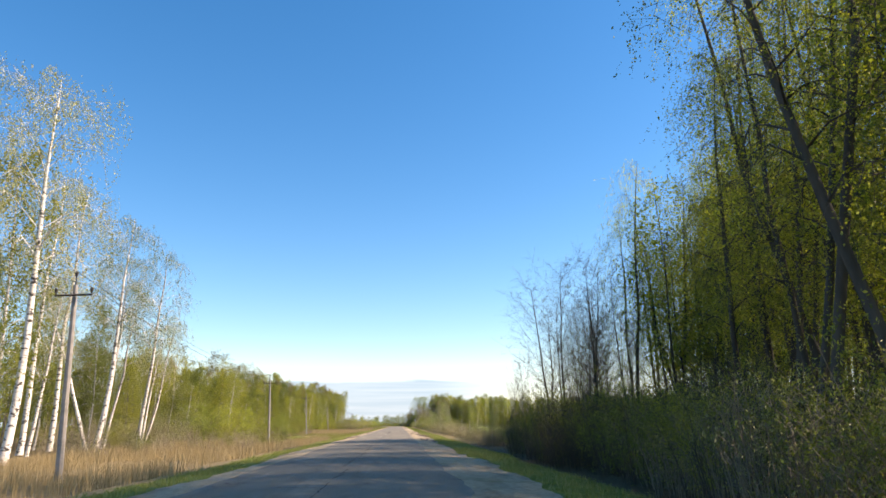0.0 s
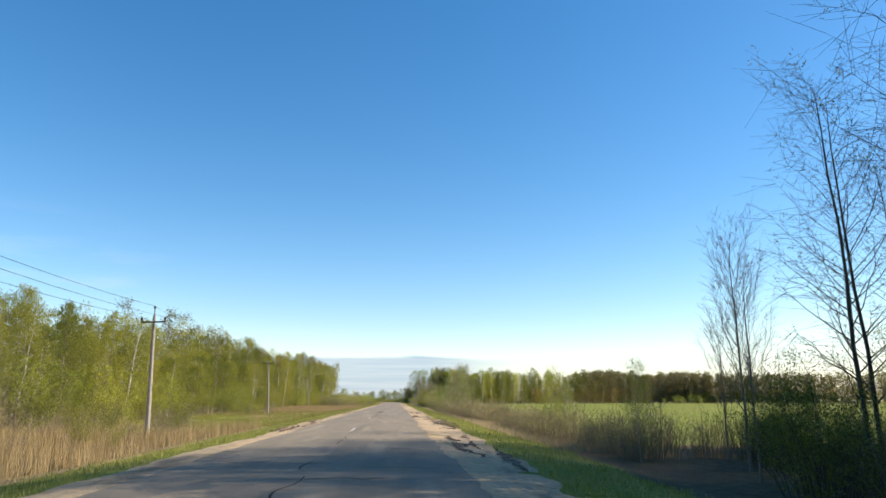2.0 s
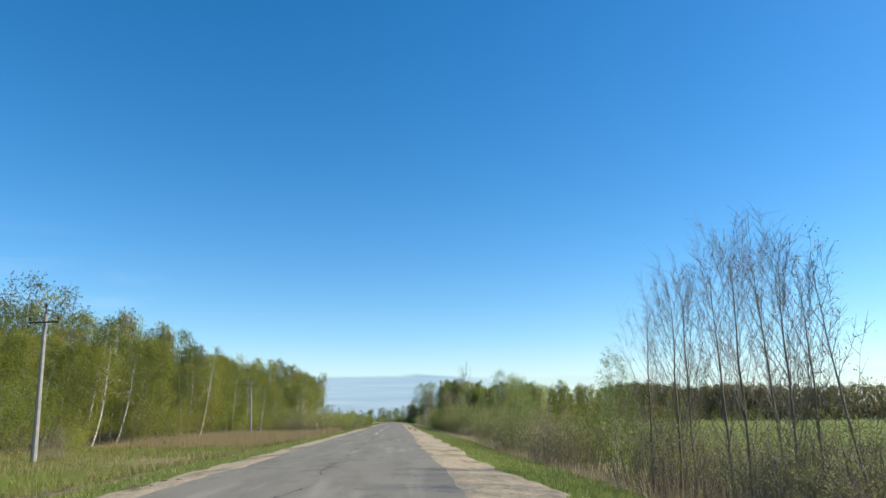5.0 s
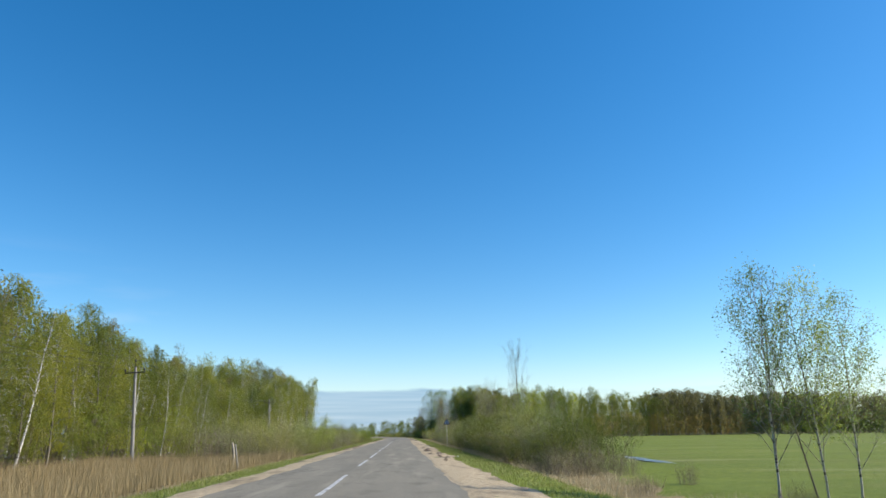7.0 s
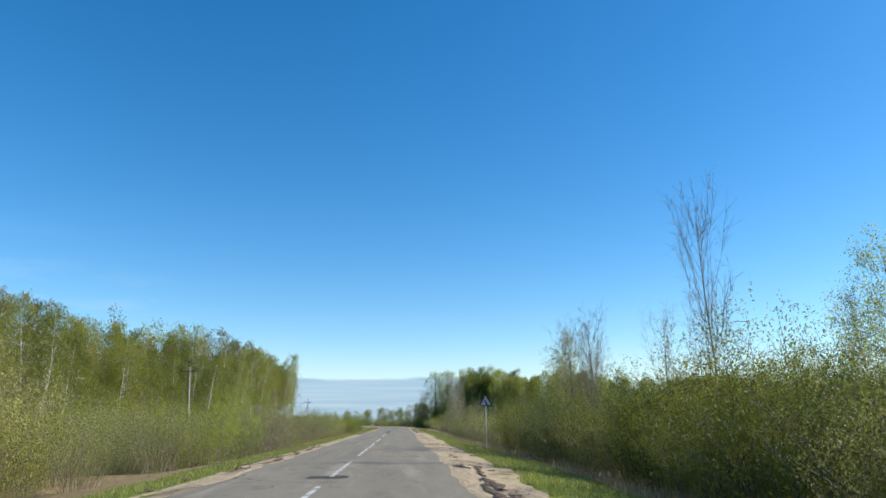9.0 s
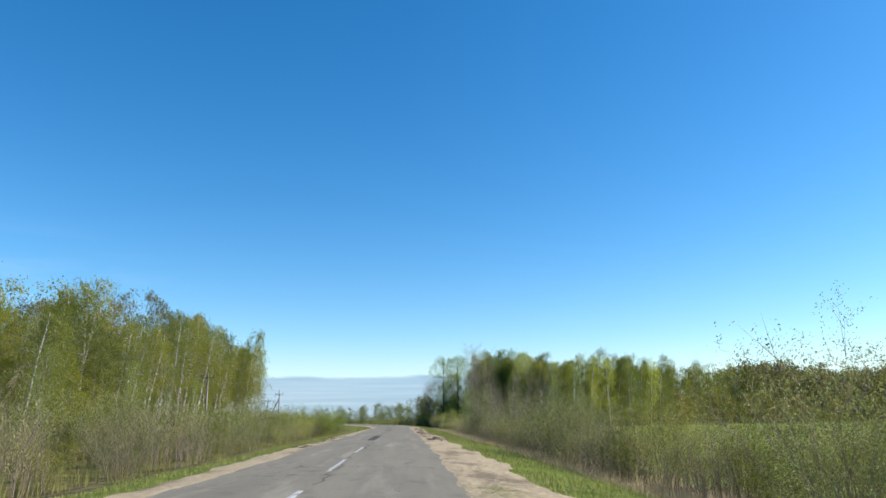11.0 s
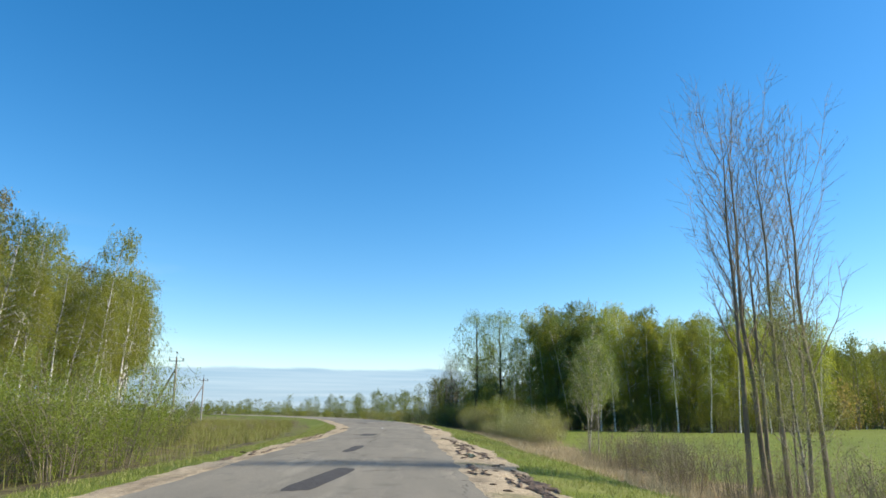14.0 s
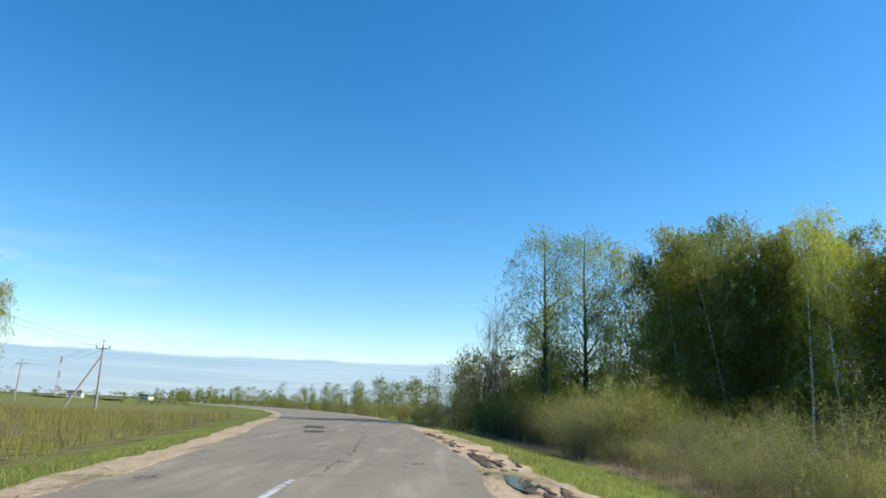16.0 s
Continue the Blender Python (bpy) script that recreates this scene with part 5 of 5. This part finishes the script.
for x, y, s, turn in [(-180, 760, 0.6, 12), (-144, 762, 0.5, -20), (-113, 760, 0.42, 10)]:
    house = new("far_house")
    house.matrix_basis = pose(x, y, -0.8, 0, 0, turn) @ Matrix.Diagonal((s, s, s, 1))
    bm = bmesh.new()
    bmesh.ops.create_cube(bm, size=1, matrix=Matrix.Translation((0, 0, 2.2)) @ Matrix.Diagonal((12, 8, 4.4, 1)))
    part("wall", bm, WHITE_WALL, house)
    me = prism([(-6.6, 4.4), (6.6, 4.4), (5.4, 6.4), (-5.4, 6.4)], -4.4, 4.4, ROOF, "roof")
    piece("roof", me, house, "low grey roof")
    for wx in (-3.5, 0, 3.5):
        bm = bmesh.new()
        bmesh.ops.create_cube(bm, size=1, matrix=Matrix.Translation((wx, -4.03, 2.3)) @ Matrix.Diagonal((1.4, 0.1, 1.5, 1)))
        part("window", bm, GLASS_BROWN, house)
    tagged(house, "small white house far across the meadow", "house", "far houses")

mast = new("lattice_mast")
mast.matrix_basis = pose(-252, 880, -3.5)
for k in range(6):
    V, F = [], []
    z0, z1 = k * 5.0, k * 5.0 + 5.0
    w0, w1 = 0.9 - 0.1 * k, 0.8 - 0.1 * k
    corners = [(-1, -1), (1, -1), (1, 1), (-1, 1)]
    for i, (cx, cy) in enumerate(corners):
        dx, dy = corners[(i + 1) % 4]
        tube(V, F, [Vector((cx * w0, cy * w0, z0)), Vector((cx * w1, cy * w1, z1))], [0.09, 0.09], 4)
        tube(V, F, [Vector((cx * w0, cy * w0, z0)), Vector((dx * w1, dy * w1, z1))], [0.06, 0.06], 3)
    piece("mast_section", mesh_from("mast_section", V, F, RED_PAINT if k % 2 else WHITE_WALL), mast, "red lattice section" if k % 2 else "white lattice section")
tagged(mast, "tall red and white lattice mast on the horizon", "mast")

# litter on the verge
bm = bmesh.new()
bmesh.ops.create_icosphere(bm, subdivisions=2, radius=0.09)
for v in bm.verts:
    v.co *= 1 + 0.5 * noise.noise(v.co * 14)
    v.co.z *= 0.6
litter = new("litter", from_bm("litter", bm, WHITE_WALL))
litter.matrix_basis = pose(3.6, 212.7, ground_z(3.6, 212.7) + 0.05)
tagged(litter, "crumpled white plastic litter on the grass verge", "litter")

# ---------------------------------------------------------------- water and mud on the shoulder
def puddle(s0, s1, u0, u1, seed, lift=0.035):
    def flat(x, y, u, s):
        xx, yy = on_road((s0 + s1) / 2, (u0 + u1) / 2)
        return ground_z(xx, yy) + 0.03
    ob = blot("puddle", s0, s1, u0, u1, WATER, lift, seed, None, 0.16, 0.0, flat)
    return tagged(ob, "shallow rain puddle on the sandy shoulder", "puddle", "shoulder puddles", "structure")


def mud(s0, s1, u, w, seed, slant=0.0):
    """A torn wheel rut: a ragged dark streak in the sand."""
    rng = np.random.default_rng(seed)
    k = max(5, int((s1 - s0) / 0.2))
    V, F = [], []
    off = 0.0
    for j in range(k + 1):
        f = j / k
        s = s0 + (s1 - s0) * f
        off = 0.75 * off + rng.normal(0, 0.05)
        half = w * math.sin(math.pi * min(0.97, max(0.03, f))) ** 0.5 * rng.uniform(0.35, 1.25)
        for e in (-1.0, -0.2, 0.5, 1.0):
            uu = u + slant * (s - s0) + off + e * half
            x, y = on_road(s, uu)
            V.append((x, y, sand_z(x, y, uu, s) + (0.02 if abs(e) == 1 else 0.035 * rng.uniform(0.6, 1.5))))
    F = [(4 * j + i, 4 * j + i + 1, 4 * j + i + 5, 4 * j + i + 4) for j in range(k) for i in range(3)]
    ob = new("mud", mesh_from("mud", V, F, MUD))
    return tagged(ob, "dark wet mud torn up by wheels on the shoulder", "mud", "shoulder mud", "structure")


for i, q in enumerate([(88.6, 90.4, 2.6, 3.1), (102.0, 104.6, 2.5, 3.0), (310.6, 312.6, 1.75, 2.4), (337.6, 340.6, 1.6, 2.2), (404, 407.0, 1.85, 2.3), (362, 364.0, 2.0, 2.4)]):
    puddle(*q, 40 + i)
MR = random.Random(33)
for s0, s1, u0, u1, k in [(79, 99, 2.9, 3.8, 26), (101, 109, 1.5, 3.0, 9), (87, 101, 2.5, 3.9, 12), (309, 322, 1.9, 3.5, 20), (320, 336, 1.6, 2.6, 12), (336, 358, 1.6, 3.1, 22), (362, 380, 2.0, 2.9, 14), (402, 414, 1.9, 2.9, 12), (414, 430, 1.5, 2.2, 10), (60, 72, 1.8, 3.2, 10), (118, 126, 1.8, 3.6, 9), (204, 240, 1.6, 2.9, 16), (255, 262, 2.0, 3.6, 7),
                          (76, 96, -6.0, -4.9, 14), (116, 135, -6.0, -4.9, 10), (225, 262, -6.0, -4.9, 14), (300, 345, -6.0, -4.9, 18), (360, 400, -6.0, -4.9, 14)]:
    for i in range(k):
        s, u = MR.uniform(s0, s1), MR.uniform(u0, u1)
        l, w = MR.uniform(0.4, 2.2), MR.uniform(0.04, 0.16)
        mud(s - l, s + l, u, w, 60 + int(s * 31) % 900, MR.uniform(-0.05, 0.05))
CLODS = random.Random(9)
bm = bmesh.new()
bmesh.ops.create_icosphere(bm, subdivisions=2, radius=0.12)
for v in bm.verts:
    v.co *= 1 + 0.45 * noise.noise(v.co * 9)
    v.co.z *= 0.6
clod_mesh = from_bm("clod", bm, MUD)
for s0, s1, u0, u1, k in [(79, 108, 2.2, 3.9, 36), (310, 346, 1.8, 3.2, 60), (346, 380, 1.8, 2.9, 36), (402, 430, 1.6, 2.8, 40), (76, 84, -6.0, -4.9, 16), (110, 135, -6.0, -5.0, 14), (225, 260, -6.1, -5.0, 18), (300, 345, -6.1, -5.0, 24), (360, 385, -6.1, -5.0, 14), (204, 262, 2.0, 3.4, 20)]:
    for i in range(k):
        s, u = CLODS.uniform(s0, s1), CLODS.uniform(u0, u1)
        x, y = on_road(s, u)
        q = CLODS.uniform(0.18, 0.62)
        ob = new("clod", clod_mesh)
        ob.matrix_basis = pose(x, y, sand_z(x, y, u, s) + 0.01 * q, 0, 0, CLODS.uniform(0, 360)) @ Matrix.Diagonal((q * 1.4, q * 2.0, q, 1))
        tagged(ob, "lump of dark earth on the road shoulder", "clod", "earth clods")
pond = blot("pond", 215, 231, 19.0, 20.2, POND, 0.0, 77, None, 0.2, 0.10, lambda x, y, u, s: -0.82)
tagged(pond, "shallow pond of meltwater in the green field", "pond", kind="structure")

# ---------------------------------------------------------------- road pieces
def mark(s0, s1, u, w=0.13):
    V, F = [], []
    k = max(2, int((s1 - s0) / 0.5))
    for j in range(k + 1):
        s = s0 + (s1 - s0) * j / k
        for e in (-1, 1):
            uu = u + e * w / 2 + 0.01 * wob(s, e, 0.7, 51)
            x, y = on_road(s, uu)
            V.append((x, y, road_z(x, y, uu, s) + 0.006))
    F = [(2 * j, 2 * j + 1, 2 * j + 3, 2 * j + 2) for j in range(k)]
    piece("lane_marking", mesh_from("lane_marking", V, F, MARKING), road)


for s0, s1 in [(75.5, 78.6), (97, 98.8), (182.5, 190.8), (197.6, 204.9), (208.7, 219.8), (223.8, 227.9), (230.7, 237.9), (242.3, 250.5), (252.5, 260.6), (264.5, 274.9), (280, 286), (291, 297), (400.5, 404.6)]:
    mark(s0, s1, -1.98 - (0.3 if s0 > 400 else 0))


def crack(s0, u0, s1, u1, w, seed, wander=0.1):
    """A ragged dark line on the asphalt."""
    rng = np.random.default_rng(seed)
    k = max(4, int(math.hypot(s1 - s0, u1 - u0) / 0.2))
    V, F = [], []
    off = 0.0
    side = Vector((s1 - s0, u1 - u0, 0)).normalized()
    ns, nu = -side.y, side.x
    for j in range(k + 1):
        f = j / k
        off = off * 0.8 + rng.normal(0, wander)
        ww = w * rng.uniform(0.25, 1.5) * (1 if 0 < j < k else 0.1)
        for e in (-1, 1):
            s = s0 + (s1 - s0) * f + ns * (off + e * ww / 2)
            u = u0 + (u1 - u0) * f + nu * (off + e * ww / 2)
            x, y = on_road(s, u)
            V.append((x, y, road_z(x, y, u, s) + 0.0045))
    F = [(2 * j, 2 * j + 1, 2 * j + 3, 2 * j + 2) for j in range(k)]
    piece("crack", mesh_from("crack", V, F, CRACK), road)


CR = random.Random(21)
for s0, s1 in [(14, 60), (66, 96), (99, 117), (128, 180), (276, 309), (325, 350), (371, 400), (406, 440)]:
    s = s0
    while s < s1 - 2:
        l = CR.uniform(3, 8)
        crack(s, -1.85 + CR.uniform(-0.15, 0.15), min(s + l, s1), -1.8 + CR.uniform(-0.15, 0.15), 0.035, int(s * 7), 0.035)
        s += l + CR.uniform(-0.5, 3)
for i in range(46):
    s = CR.uniform(14, 440)
    u = CR.uniform(-4.3, -0.5)
    crack(s, u, s + CR.uniform(-0.8, 0.8), min(1.3, u + CR.uniform(0.8, 3.2)), CR.uniform(0.03, 0.07), 300 + i, 0.07)
crack(377.2, -4.5, 377.6, 1.4, 0.22, 400, 0.06)
crack(382, -4.0, 384.5, -2.2, 0.25, 401, 0.06)
crack(428, -4.6, 428.4, -2.8, 0.3, 402, 0.06)
for i, (s0, s1, u0, u1, sl) in enumerate([(118.7, 127.1, -1.95, -1.42, 0.02), (309.0, 323.6, -2.40, -1.80, 0.0), (351.2, 356.4, -2.05, -1.45, 0.1), (363.8, 368.4, -2.3, -1.85, 0.02), (381.5, 385.5, -3.0, -2.0, 0.0), (432, 437, -5.4, -4.2, -0.05), (230, 231, -2.6, -1.5, 0.0), (104.5, 105.4, -1.8, -1.4, 0.0), (426, 429, -4.9, -3.9, 0)]):
    blot("asphalt_patch", s0, s1, u0, u1, PATCH, 0.005, 500 + i, road, 0.09, sl)
